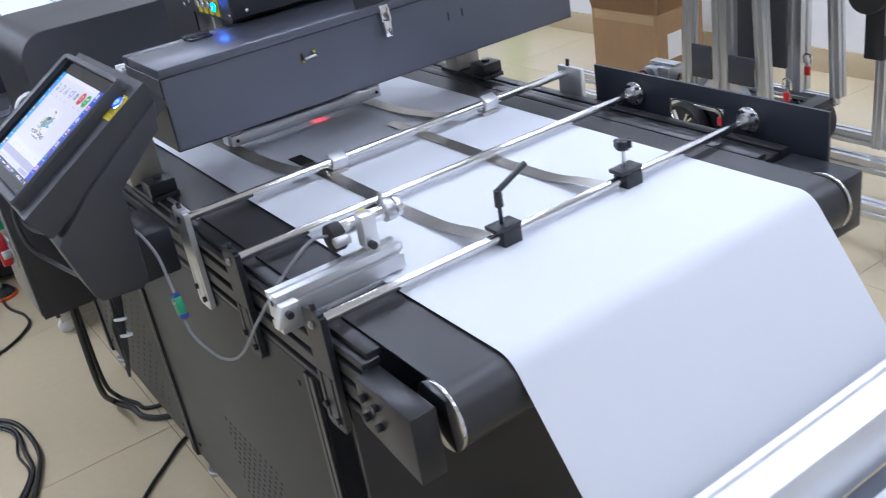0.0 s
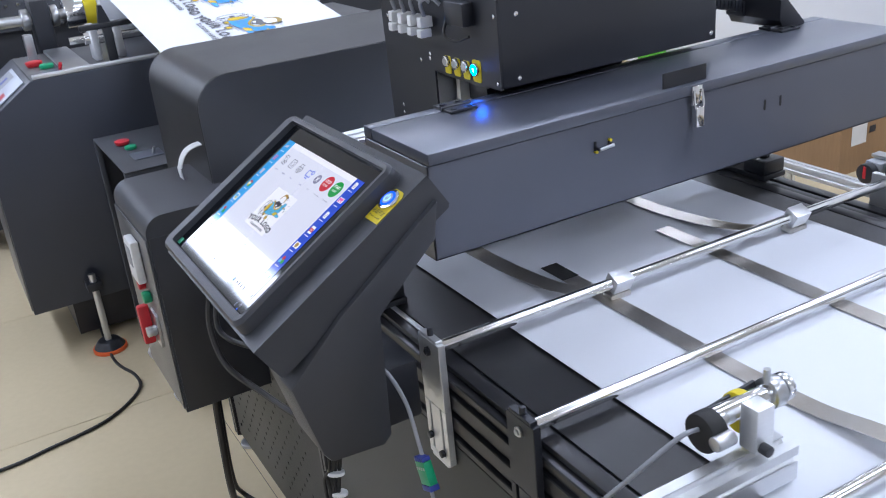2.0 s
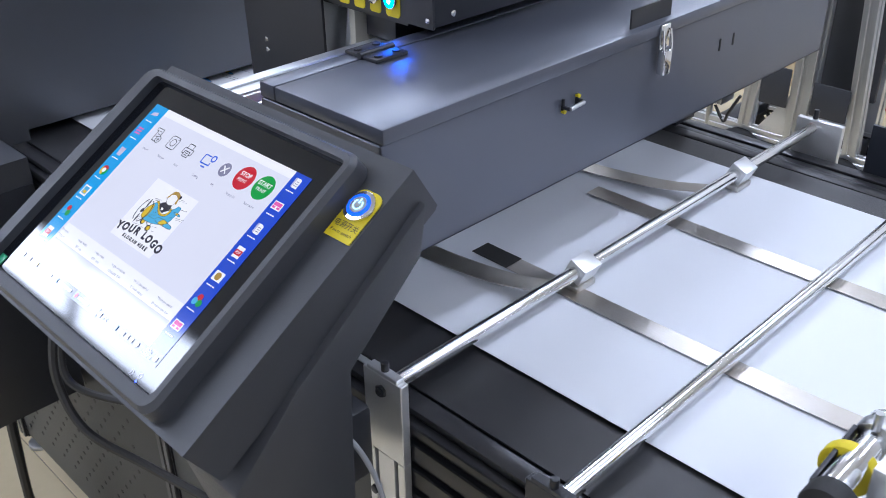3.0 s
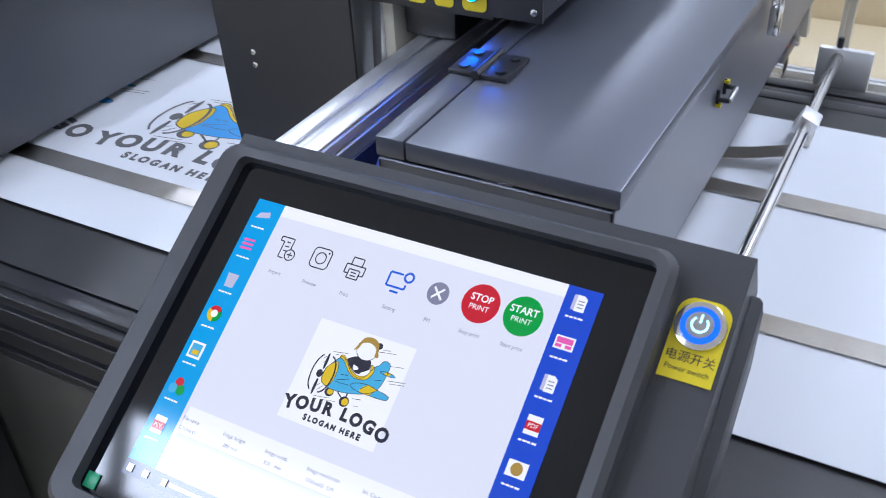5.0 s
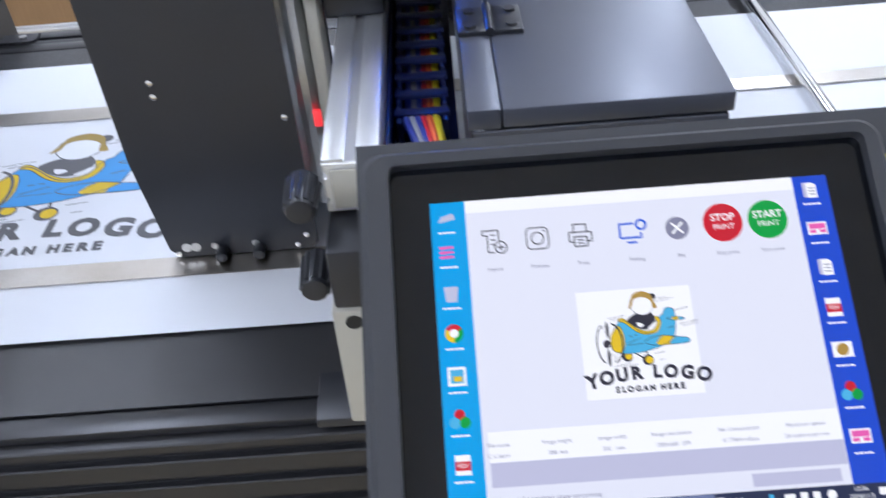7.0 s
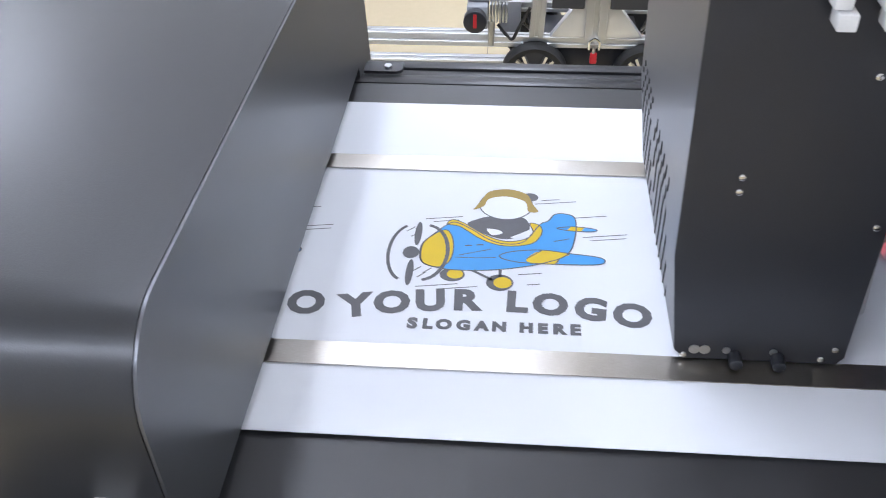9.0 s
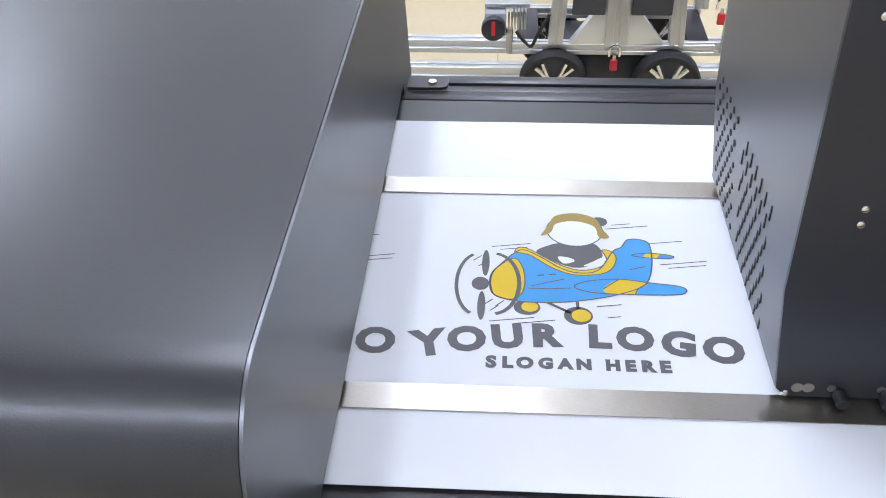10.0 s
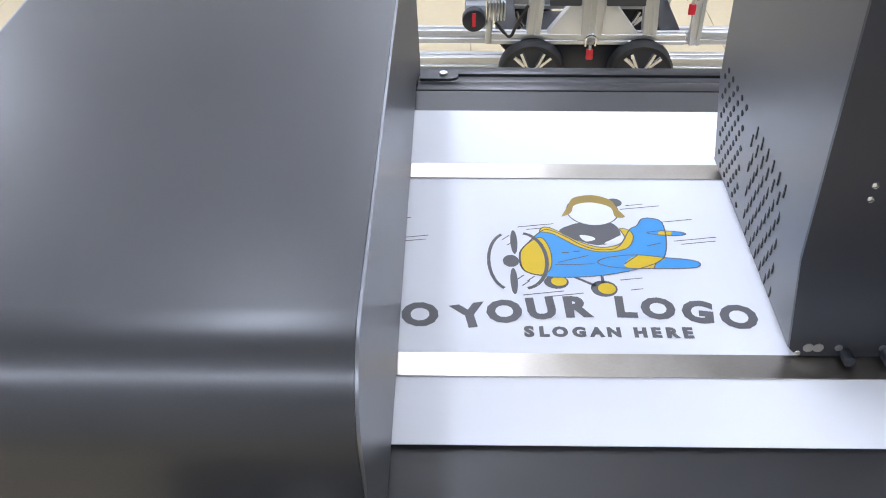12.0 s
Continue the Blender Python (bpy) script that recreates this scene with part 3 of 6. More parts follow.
def right_plate():
    t = thing("side_plate", (0.805, -0.4, 0.82), "tall black steel plate holding the rods, with an oval opening", "steel plate")
    y0, y1, z0, z1 = -0.72, -0.135, 0.83, 0.977
    bm = bmesh.new()
    h = (-0.49, -0.352, 0.892, 0.939)
    for a, b, c, d in ((y0, h[0], z0, z1), (h[1], y1, z0, z1), (h[0], h[1], z0, h[2]), (h[0], h[1], h[3], z1)):
        bm = box(0.80, 0.806, a, b, c, d, bm=bm)
    bmesh.ops.remove_doubles(bm, verts=bm.verts[:], dist=1e-5)
    part("plate", bm, DARKSL, t)
    part("opening_rim", tube([(0.7995, u, v) for u, v in rounded(h[0], h[1], h[2], h[3], 0.02)] + [(0.7995, h[0], h[2] + 0.02)], 0.0018, 1, 6), BLACK, t)
    for y, z in RODS[1:]:
        f = part("flange", rod((0.788, y, z), (0.80, y, z), 0.026, seg=32, bev=0.002), CHROME, t, "round chrome shaft flange")
        part("boss", rod((0.776, y, z), (0.788, y, z), 0.015, seg=24, bev=0.001), STEEL, f)
        for a in (45, 135, 225, 315):
            part("screw", rod((0.784, y + 0.02 * math.cos(radians(a)), z + 0.02 * math.sin(radians(a))), (0.788, y + 0.02 * math.cos(radians(a)), z + 0.02 * math.sin(radians(a))), 0.0035, seg=10), BLACK, f)
    part("spacer", box(0.7315, 0.7995, y0 + 0.06, y1 - 0.02, 0.835, 0.885, 0.002), SHEET, t)
    b = thing("rod_bracket", (0.8, RODS[0][0], 0.82), "brushed aluminium bracket plate for the first rod", "bracket", "brackets of the cross rods")
    y, z = RODS[0]
    part("plate", box(0.7985, 0.8105, y - 0.05, y + 0.028, z - 0.11, z + 0.014, 0.002), ALU, b)
    part("spacer", box(0.7315, 0.798, y - 0.02, y + 0.02, 0.85, 0.89, 0.002), SHEET, b)
    part("top_screw", rod((0.806, y, z + 0.014), (0.806, y, z + 0.03), 0.0045, seg=10, bev=0.001), BLACK, b)


right_plate()


def rod_clip(x):
    y, z = RODS[0]
    t = thing("rod_clip", (x, y, z), "small square aluminium clip on the chrome rod", "clip", "clips on the first rod")
    part("block", box(x - 0.017, x + 0.017, y - 0.013, y + 0.013, z - 0.013, z + 0.013, 0.001, m=Matrix.Translation((x, y, z)) @ Matrix.Rotation(radians(25), 4, "X") @ Matrix.Translation((-x, -y, -z))), ALU, t)
    part("jaw", box(x - 0.024, x + 0.014, y - 0.011, y + 0.011, z - 0.024, z - 0.016, 0.001), STRIP, t)
    part("screw", rod((x - 0.004, y + 0.002, z - 0.026), (x - 0.004, y + 0.002, z - 0.012), 0.003, seg=10), STEEL, t)


rod_clip(0.187)
rod_clip(0.573)


def rod_clamp(x, lever):
    y, z = RODS[2]
    t = thing("rod_clamp", (x, y, z), "black clamp block on the chrome rod with a " + ("ratchet lever" if lever else "star knob"), "clamp", "clamps on the third rod")
    part("block", box(x - 0.017, x + 0.019, y - 0.017, y + 0.017, z - 0.026, z + 0.013, 0.0015), BLACK, t)
    part("cap", box(x - 0.03, x + 0.02, y - 0.018, y + 0.014, z + 0.014, z + 0.021, 0.001), BLACK, t)
    part("jaw", box(x - 0.03, x + 0.018, y - 0.014, y + 0.014, z - 0.034, z - 0.027, 0.001), BLACK, t)
    for dx in (-0.012, 0.010):
        part("nut", rod((x + dx, y, z - 0.040), (x + dx, y, z - 0.034), 0.005, seg=6), STEEL, t)
    part("stud", rod((x - 0.006, y, z + 0.02), (x - 0.006, y, z + 0.062), 0.0035, seg=12), BLACK if lever else STEEL, t)
    if lever:
        h = part("lever", rod((x - 0.006, y, z + 0.05), (x - 0.006, y, z + 0.078), 0.0075, 0.0065, seg=16, bev=0.001), BLACK, t, "black ratchet lever")
        part("lever_arm", tube([(x - 0.006, y, z + 0.076), (x + 0.02, y + 0.004, z + 0.084), (x + 0.062, y + 0.012, z + 0.096)], 0.0052, 4, 10), BLACK, h)
    else:
        k = rod((x - 0.006, y, z + 0.052), (x - 0.006, y, z + 0.07), 0.011, seg=18, bev=0.002)
        for i in range(6):
            a = i * math.tau / 6
            k = rod((x - 0.006 + 0.011 * math.cos(a), y + 0.011 * math.sin(a), z + 0.056), (x - 0.006 + 0.011 * math.cos(a), y + 0.011 * math.sin(a), z + 0.070), 0.005, seg=10, bev=0.001, bm=k)
        part("knob", k, BLACK, t)


rod_clamp(0.205, True)
rod_clamp(0.475, False)


# ---- mark sensor on its profile ----
def profile_x(x0, x1, y, z, w, h, bm=None):
    """A slotted aluminium profile along x."""
    b = box(x0, x1, y - w / 2 + 0.0035, y + w / 2 - 0.0035, z - h / 2 + 0.0035, z + h / 2 - 0.0035, bm=bm)
    for k in range(3):
        zc = z - h / 2 + k * h / 2
        b = box(x0 + 0.0004, x1 - 0.0004, y - w / 2, y + w / 2, max(z - h / 2, zc - 0.0095), min(z + h / 2, zc + 0.0095), 0.0012, 1, bm=b)
    for s in (-1, 1):
        b = box(x0 + 0.0008, x1 - 0.0008, y + s * (w / 2 - 0.0056) - 0.005, y + s * (w / 2 - 0.0056) + 0.005, z + h / 2 - 0.006, z + h / 2 + 0.0006, 0.0012, 1, bm=b)
    return b


def slotted(w, h, n):
    """Section of a slotted profile: n slots up each side, one in the top and the foot."""
    def slot(c, half, sgn):
        return [(c - 0.004 * sgn, half), (c - 0.004 * sgn, half - 0.002), (c - 0.0068 * sgn, half - 0.002), (c - 0.0068 * sgn, half - 0.0045), (c - 0.0035 * sgn, half - 0.0085), (c + 0.0035 * sgn, half - 0.0085), (c + 0.0068 * sgn, half - 0.0045), (c + 0.0068 * sgn, half - 0.002), (c + 0.004 * sgn, half - 0.002), (c + 0.004 * sgn, half)]
    cs = [-h / 2 + h * (k + 0.5) / n for k in range(n)]
    pts = [(-w / 2, h / 2)] + slot(0, h / 2, 1) + [(w / 2, h / 2)]
    for c in reversed(cs):
        pts += [(b, a) for a, b in slot(c, w / 2, -1)]
    pts += [(w / 2, -h / 2)] + [(a, -b) for a, b in slot(0, h / 2, -1)] + [(-w / 2, -h / 2)]
    for c in cs:
        pts += [(-b, a) for a, b in slot(c, w / 2, 1)]
    return pts


def mark_sensor():
    t = thing("mark_sensor", (-0.08, -0.48, 0.90), "chrome mark sensor with yellow ring on a slotted aluminium profile", "sensor")
    yb = -0.487
    pr = part("profile", prism([(yb + a, 0.938 + b) for a, b in slotted(0.034, 0.062, 2)], "x", -0.175, 0.045), ALU, t, "slotted aluminium profile")
    for z in (0.9225, 0.9535):
        part("end_hole", rod((-0.1758, yb, z), (-0.1748, yb, z), 0.0048, seg=16), RUBBER, pr)
    part("angle", prism([(-0.19, 0.93), (-0.15, 0.93), (-0.15, 0.963), (-0.178, 0.963)], "y", -0.528, -0.512, 0.001), ALU, t)
    part("angle_screw", rod((-0.17, -0.536, 0.95), (-0.17, -0.528, 0.95), 0.006, seg=12), BLACK, t)
    c = (0.0, yb, 1.005)
    bl = part("block", box(c[0] - 0.012, c[0] + 0.012, yb - 0.011, yb + 0.013, 0.977, 1.03, 0.001), ALU, t)
    part("block_screw", rod((c[0] - 0.004, yb - 0.022, 0.984), (c[0] - 0.004, yb - 0.010, 0.984), 0.0065, seg=12, bev=0.001), BLACK, bl)
    s = part("barrel", rod((-0.035, yb + 0.035, 1.004), (0.075, yb + 0.035, 1.004), 0.0125, seg=28, bev=0.001), CHROME, t)
    part("collar", rod((0.05, yb + 0.035, 1.004), (0.066, yb + 0.035, 1.004), 0.0185, seg=28, bev=0.001), STEEL, s)
    part("lens_ring", rod((0.07, yb + 0.035, 1.004), (0.080, yb + 0.035, 1.004), 0.0165, seg=28, bev=0.001), CHROME, s)
    part("thumbscrew", rod((0.05, yb + 0.035, 1.018), (0.05, yb + 0.035, 1.036), 0.004, seg=12), STEEL, s)
    part("back_cap", rod((-0.052, yb + 0.03, 0.998), (-0.03, yb + 0.03, 0.998), 0.0225, seg=28, bev=0.003), RUBBER, s)
    part("cap_screw", rod((-0.056, yb + 0.005, 1.0), (-0.03, yb + 0.005, 1.0), 0.0085, seg=20, bev=0.002), STEEL, s)
    part("carrier_plate", prism([(-0.030, 0.984), (-0.030, 1.006), (0.048, 1.015), (0.052, 1.004)], "y", yb + 0.049, yb + 0.053, 0.0006), BLACK, s, "black tapered carrier plate")
    part("yellow_ring", rod((0.012, yb + 0.04, 0.992), (0.026, yb + 0.04, 0.992), 0.0245, seg=28, bev=0.002), YELLOW, s)


mark_sensor()
single("sensor_cable", tube([(-0.05, -0.455, 1.003), (-0.085, -0.46, 1.008), (-0.13, -0.43, 0.955), (-0.165, -0.37, 0.87), (-0.185, -0.30, 0.785), (-0.20, -0.24, 0.757), (-0.212, -0.185, 0.765), (-0.22, -0.160, 0.785), (-0.222, -0.155, 0.80), (-0.222, -0.153, 0.815)], 0.0027, 8, 10), GCABLE, "grey sensor cable hanging in a loop beside the rail", "cable")


def terminal():
    t = thing("terminal_block", (-0.222, -0.142, 0.83), "green plug-in terminal block hanging on the cable", "terminal block")
    m = Matrix.Translation((-0.222, -0.142, 0.838)) @ Matrix.Rotation(radians(-25), 4, "X")
    part("plug", box(-0.006, 0.006, -0.014, 0.014, -0.018, 0.014, 0.001, m=m), GREENP, t)
    part("socket", box(-0.007, 0.007, -0.013, 0.013, -0.026, -0.018, 0.001, m=m), BLUEP, t)
    for k in range(4):
        y = -0.0105 + 0.007 * k
        part("clamp", box(-0.006, 0.006, y - 0.0028, y + 0.0028, 0.0142, 0.0205, 0.0006, m=m), BLUEP, t, "blue wire clamp")
        part("terminal_screw", box(-0.0066, -0.0058, y - 0.0016, y + 0.0016, 0.003, 0.007, m=m), STEEL, t)


terminal()
single("sensor_cable", tube([(-0.222, -0.136, 0.860), (-0.222, -0.128, 0.88), (-0.224, -0.112, 0.925), (-0.236, -0.10, 0.965), (-0.25, -0.09, 0.985), (-0.262, -0.075, 0.985)], 0.0027, 8, 10), GCABLE, "grey sensor cable leaving the console neck", "cable")


# ---- print beam with its lid ----
def print_beam():
    t = thing("print_beam", (0.38, 0.1, 1.05), "long slate-grey sheet-metal beam cover with a hinged lid", "machine cover")
    x0, x1, y0, y1, z0, z1 = -0.102, 0.865, 0.0, 0.192, 1.052, 1.19
    bm = None
    for a in ((x0, x1, y0, y0 + 0.003, z0, z1), (x0, x0 + 0.003, y0, y1, z0, z1), (x1 - 0.003, x1, y0, y1, z0, z1), (x0, x1, y1 - 0.003, y1, z0, z1), (x0, x1, y0, y1 - 0.02, z0, z0 + 0.003)):
        bm = box(*a, 0.0008, 1, bm=bm)
    part("housing", bm, SHEET, t)
    lid = part("lid", box(x0 + 0.001, x1 - 0.001, y0 - 0.004, y1 - 0.024, z1 + 0.001, z1 + 0.018, 0.0025), SHEET, t, "slate-grey hinged lid")
    part("back_strip", box(x0 + 0.001, x1 - 0.001, y1 - 0.023, y1 + 0.002, z1 + 0.001, z1 + 0.018, 0.0012), SHEET, t)
    for hx in (0.044, 0.742):
        h = part("hinge", box(hx - 0.024, hx + 0.024, y1 - 0.052, y1 - 0.026, z1 + 0.018, z1 + 0.0225, 0.001), BLACK, lid, "black cast hinge")
        b = box(hx - 0.024, hx + 0.024, y1 - 0.021, y1 + 0.003, z1 + 0.018, z1 + 0.0225, 0.001)
        b = rod((hx - 0.026, y1 - 0.024, z1 + 0.022), (hx + 0.026, y1 - 0.024, z1 + 0.022), 0.004, seg=12, bm=b)
        for dx in (-0.014, 0.014):
            for yy in (y1 - 0.043, y1 - 0.008):
                b = rod((hx + dx, yy, z1 + 0.0225), (hx + dx, yy, z1 + 0.0245), 0.005, seg=12, bm=b)
        part("hinge_leaf", b, BLACK, lid)
    part("grip", prism([(0.008, z1 + 0.018), (0.008, z1 + 0.042), (0.0105, z1 + 0.042), (0.0105, z1 + 0.018)], "x", 0.318, 0.405), BLACK, lid, "folded black lid grip")
    lx = 0.372
    la = part("latch", box(lx - 0.010, lx + 0.010, -0.0085, -0.0045, z1 - 0.014, z1 + 0.016, 0.001), CHROME, t, "chrome toggle latch")
    part("bail", tube([(lx - 0.008, -0.010, z1 + 0.010), (lx - 0.009, -0.013, z1 - 0.012), (lx - 0.005, -0.013, z1 - 0.02), (lx + 0.005, -0.013, z1 - 0.02), (lx + 0.009, -0.013, z1 - 0.012), (lx + 0.008, -0.010, z1 + 0.010)], 0.0016, 4, 6), CHROME, la)
    part("toggle", box(lx - 0.008, lx + 0.008, -0.016, -0.004, z1 - 0.048, z1 - 0.016, 0.002), CHROME, la)
    hx, hz = 0.192, 1.151
    pl = part("pull", rod((hx - 0.013, -0.012, hz - 0.001), (hx + 0.013, -0.012, hz + 0.001), 0.0026, seg=10, bev=0.001), STEEL, t, "small steel pull")
    for s in (-1, 1):
        b = box(hx + s * 0.013 - 0.0018, hx + s * 0.013 + 0.0018, -0.003, 0.0005, hz - 0.007, hz + 0.009, 0.0008)
        b = rod((hx + s * 0.013, -0.012, hz + s * 0.001), (hx + s * 0.013, 0.0, hz + s * 0.001), 0.0024, seg=8, bm=b)
        part("mount", b, BLACK, pl)
        part("brass_nut", rod((hx + s * 0.013, -0.005, hz + s * 0.0065), (hx + s * 0.013, 0, hz + s * 0.0065), 0.0026, seg=6), YELLOW, pl)
    for sx in (0.528, 0.564):
        part("slot", prism(rounded(sx - 0.002, sx + 0.002, 1.132, 1.150, 0.0018), "y", -0.0006, 0.001), RUBBER, t)
    # posts
    for px in (-0.108, 0.742):
        q = part("post", box(px - 0.036, px + 0.036, 0.262, 0.312, 0.928, 1.060, 0.003), IVORY, t, "cream enamelled post")
        part("post_hole", rod((px - 0.037, 0.295, 1.048), (px - 0.0355, 0.295, 1.048), 0.007, seg=16), RUBBER, q)
        part("post_block", box(px - 0.034, px + 0.036, 0.264, 0.309, 1.061, 1.118, 0.003), BLACK, t)
        part("foot_block", box(px - 0.03, px + 0.03, 0.16, 0.345, 0.9165, 0.9275, 0.002), BLACK, t, "black bolted foot block")
        part("foot_lug", box(px - 0.028, px + 0.028, 0.162, 0.215, 0.928, 0.955, 0.003), BLACK, t)
        part("foot_bolt", rod((px, 0.188, 0.955), (px, 0.188, 0.961), 0.010, seg=16, bev=0.001), BLACK, t)
    return t


print_beam()


def linear_rail():
    t = thing("linear_rail", (0.38, 0.285, 1.12), "twin slotted aluminium linear rail behind the beam", "rail")
    part("profile", profile_x(-0.092, 0.86, 0.286, 1.143, 0.046, 0.046), ALU, t)
    for dy in (-0.0135, 0.0135):
        part("guide", box(-0.0915, 0.8595, 0.286 + dy - 0.0088, 0.286 + dy + 0.0088, 1.1664, 1.1695, 0.001), ALU, t)
    for z in (1.143, 1.064):
        k = rod((-0.122, 0.326, z), (-0.080, 0.326, z), 0.0115, 0.0135, seg=24, bev=0.003)
        for i in range(12):
            a = math.tau * i / 12
            k = rod((-0.118, 0.326 + 0.0114 * math.cos(a), z + 0.0114 * math.sin(a)), (-0.084, 0.326 + 0.0132 * math.cos(a), z + 0.0132 * math.sin(a)), 0.0018, seg=6, bm=k)
        part("knob", k, BLACK, t, "black fluted knob")
    part("end_insert", box(-0.0945, -0.0925, 0.27, 0.302, 1.125, 1.161, 0.001), IVORY, t)


linear_rail()


def cable_chain():
    t = thing("cable_chain", (0.1, 0.232, 1.11), "dark blue plastic cable chain with coloured wires beside the rail", "cable chain")
    part("trough", box(-0.09, 0.86, 0.199, 0.262, 1.085, 1.09, 0.001), NAVY, t)
    part("trough_wall", box(-0.09, 0.86, 0.259, 0.262, 1.0905, 1.14, 0.001), NAVY, t)
    lx = 0.034
    while lx < 0.84:
        b = box(lx, lx + 0.011, 0.206, 0.256, 1.126, 1.131, 0.001)
        b = box(lx - 0.010, lx + 0.021, 0.208, 0.212, 1.095, 1.128, 0.001, bm=b)
        b = box(lx - 0.010, lx + 0.021, 0.250, 0.254, 1.095, 1.128, 0.001, bm=b)
        part("link", b, NAVY, t)
        lx += 0.034
    for k, (mt, dy) in enumerate(((YELLOW, 0.0), (ORANGE, 0.006), (REDP, 0.011), (BLUEP, 0.016), (GCABLE, 0.021), (BLUEP, 0.026))):
        y = 0.218 + dy
        part("wire", tube([(0.8, y, 1.112), (0.1, y, 1.114), (0.045, y, 1.118), (0.01, y, 1.138), (-0.035, y - 0.004 - 0.2 * dy, 1.140), (-0.075, y - 0.010 - 0.35 * dy, 1.115), (-0.089, y - 0.012 - 0.4 * dy, 1.093)], 0.0036, 6, 8), mt, t, "coloured wire")
    # upper chain that bends to the carriage
    b = None
    for k in range(11):
        x = 0.54 + k * 0.019
        z = 1.262 + 0.006 * math.sin(k * 0.5) if k < 9 else 1.262 - (k - 8) * 0.012
        b = box(x, x + 0.017, 0.245, 0.29, z - 0.014, z + 0.014, 0.002, bm=b)
        b = box(x + 0.006, x + 0.011, 0.243, 0.292, z - 0.008, z + 0.008, 0.001, bm=b)
    part("upper_chain", b, BLACK, t, "black cable chain arching to the carriage")
    part("chain_end", prism([(0.735, 1.262), (0.752, 1.262), (0.80, 1.214), (0.80, 1.2085), (0.745, 1.2085), (0.735, 1.225)], "y", 0.16, 0.29, 0.001), BLACK, t)


cable_chain()


# ---- print carriage ----
CX, CY0, CY1 = 0.118, 0.360, 0.524


def carriage():
    t = thing("print_carriage", (0.33, 0.35, 0.925), "black sheet-metal print head carriage with vented side and buttons", "print head")
    low = [(CY0, 1.222), (CY0, 0.932), (CY0 + 0.006, 0.9235), (CY1 - 0.012, 0.9235), (CY1 - 0.001, 0.934), (CY1 + 0.014, 1.05), (CY1 + 0.022, 1.36), (0.150, 1.36), (0.150, 1.222)]
    part("left_plate", prism(low, "x", CX, CX + 0.004), BLACK, t, "black screwed side plate")
    part("vented_plate", prism([(CY1 - 0.004, 0.932), (CY1 - 0.001, 0.932), (CY1 + 0.014, 1.05), (CY1 + 0.022, 1.36), (CY1 + 0.019, 1.36), (CY1 + 0.011, 1.05)], "x", CX + 0.0045, 0.475), GREYM, t, "satin grey side sheet with slots")
    part("back_plate", box(0.4755, 0.478, CY0, CY1 - 0.001, 0.932, 1.22), GREYM, t)
    part("inner_plate", box(CX + 0.0045, 0.475, CY0 + 0.01, CY0 + 0.014, 0.95, 1.222), STEEL, t)
    part("print_head", box(CX + 0.02, 0.47, CY0 + 0.02, CY1 - 0.01, 0.927, 1.05, 0.003), BLACK, t)
    part("upper_box", box(CX + 0.0045, 0.565, 0.150, CY1 + 0.015, 1.224, 1.36, 0.001), BLACK, t)
    part("bottom_plate", box(CX + 0.012, 0.56, 0.205, CY1 + 0.005, 1.2135, 1.2235), BLACK, t)
    part("cover", box(CX - 0.002, 0.568, 0.147, CY1 + 0.031, 1.361, 1.385, 0.002), BLACK, t)
    part("cover_top", box(CX, 0.566, 0.149, CY1 + 0.029, 1.3852, 1.388, 0.001), GREYM, t, "brushed grey cover sheet")
    # round holes far, slots near
    lean = lambda z: CY1 - 0.001 + (z - 0.932) * 0.015 / 0.118 + 0.0004
    for i in range(11):
        for j in range(5):
            x, z = 0.355 + j * 0.022 + (i % 2) * 0.011, 0.945 + i * 0.0135
            y = lean(min(z, 1.05)) + max(0, z - 1.05) * 0.026
            part("vent_hole", rod((x, y - 0.0005, z), (x, y + 0.0004, z), 0.0038, seg=8), RUBBER, t)
    for i in range(9):
        for j in range(6):
            x, z = 0.195 + j * 0.022 + (i % 2) * 0.011, 0.945 + i * 0.0165
            y = lean(min(z, 1.05)) + max(0, z - 1.05) * 0.026
            part("vent_slot", prism(rounded(x - 0.0015, x + 0.0015, z - 0.008, z + 0.008, 0.0013, 3), "y", y - 0.0005, y + 0.0004), RUBBER, t)
    for yy, zz in ((0.514, 0.929), (0.493, 1.138), (0.493, 1.123), (0.382, 0.93), (0.371, 0.943), (0.37, 1.09), (0.52, 1.30), (0.405, 1.235), (0.37, 1.25), (0.371, 1.242), (0.158, 1.232), (0.158, 1.335)):
        part("screw", screw((CX, yy, zz), (-1, 0, 0), 0.0036, 0.002), CHROME, t)
    for yy in (0.504, 0.494, 0.473, 0.428):
        part("spring_screw", rod((CX - 0.001, yy, 0.936), (CX, yy, 0.936), 0.0055 if yy > 0.48 else 0.004, seg=16), STEEL, t)
    for yy in (0.465, 0.424):
        part("thumb_knob", rod((CX - 0.016, yy, 0.9305), (CX - 0.001, yy, 0.9305), 0.0065, seg=16, bev=0.001), BLACK, t)
    # front face details
    for xx, zz in ((0.152, 1.236), (0.152, 1.335), (0.553, 1.236), (0.553, 1.335)):
        part("screw", screw((xx, 0.150, zz), (0, -1, 0), 0.004, 0.002), CHROME, t)
    for k, yy in enumerate((0.310, 0.280, 0.250, 0.218)):
        on = k == 3
        s = 1.25 if on else 1.0
        lab = part("label_plate", prism(rounded(yy - 0.010 * s, yy + 0.010 * s, 1.225, 1.255 + 0.006 * on, 0.004 * s), "x", CX - 0.0012, CX), YELLOW, t, "yellow button label")
        bt = part("push_button", rod((CX - 0.007, yy, 1.246), (CX - 0.001, yy, 1.246), 0.0095 * (1.1 if on else 1), seg=24, bev=0.001), CHROME, t, "round chrome push button")
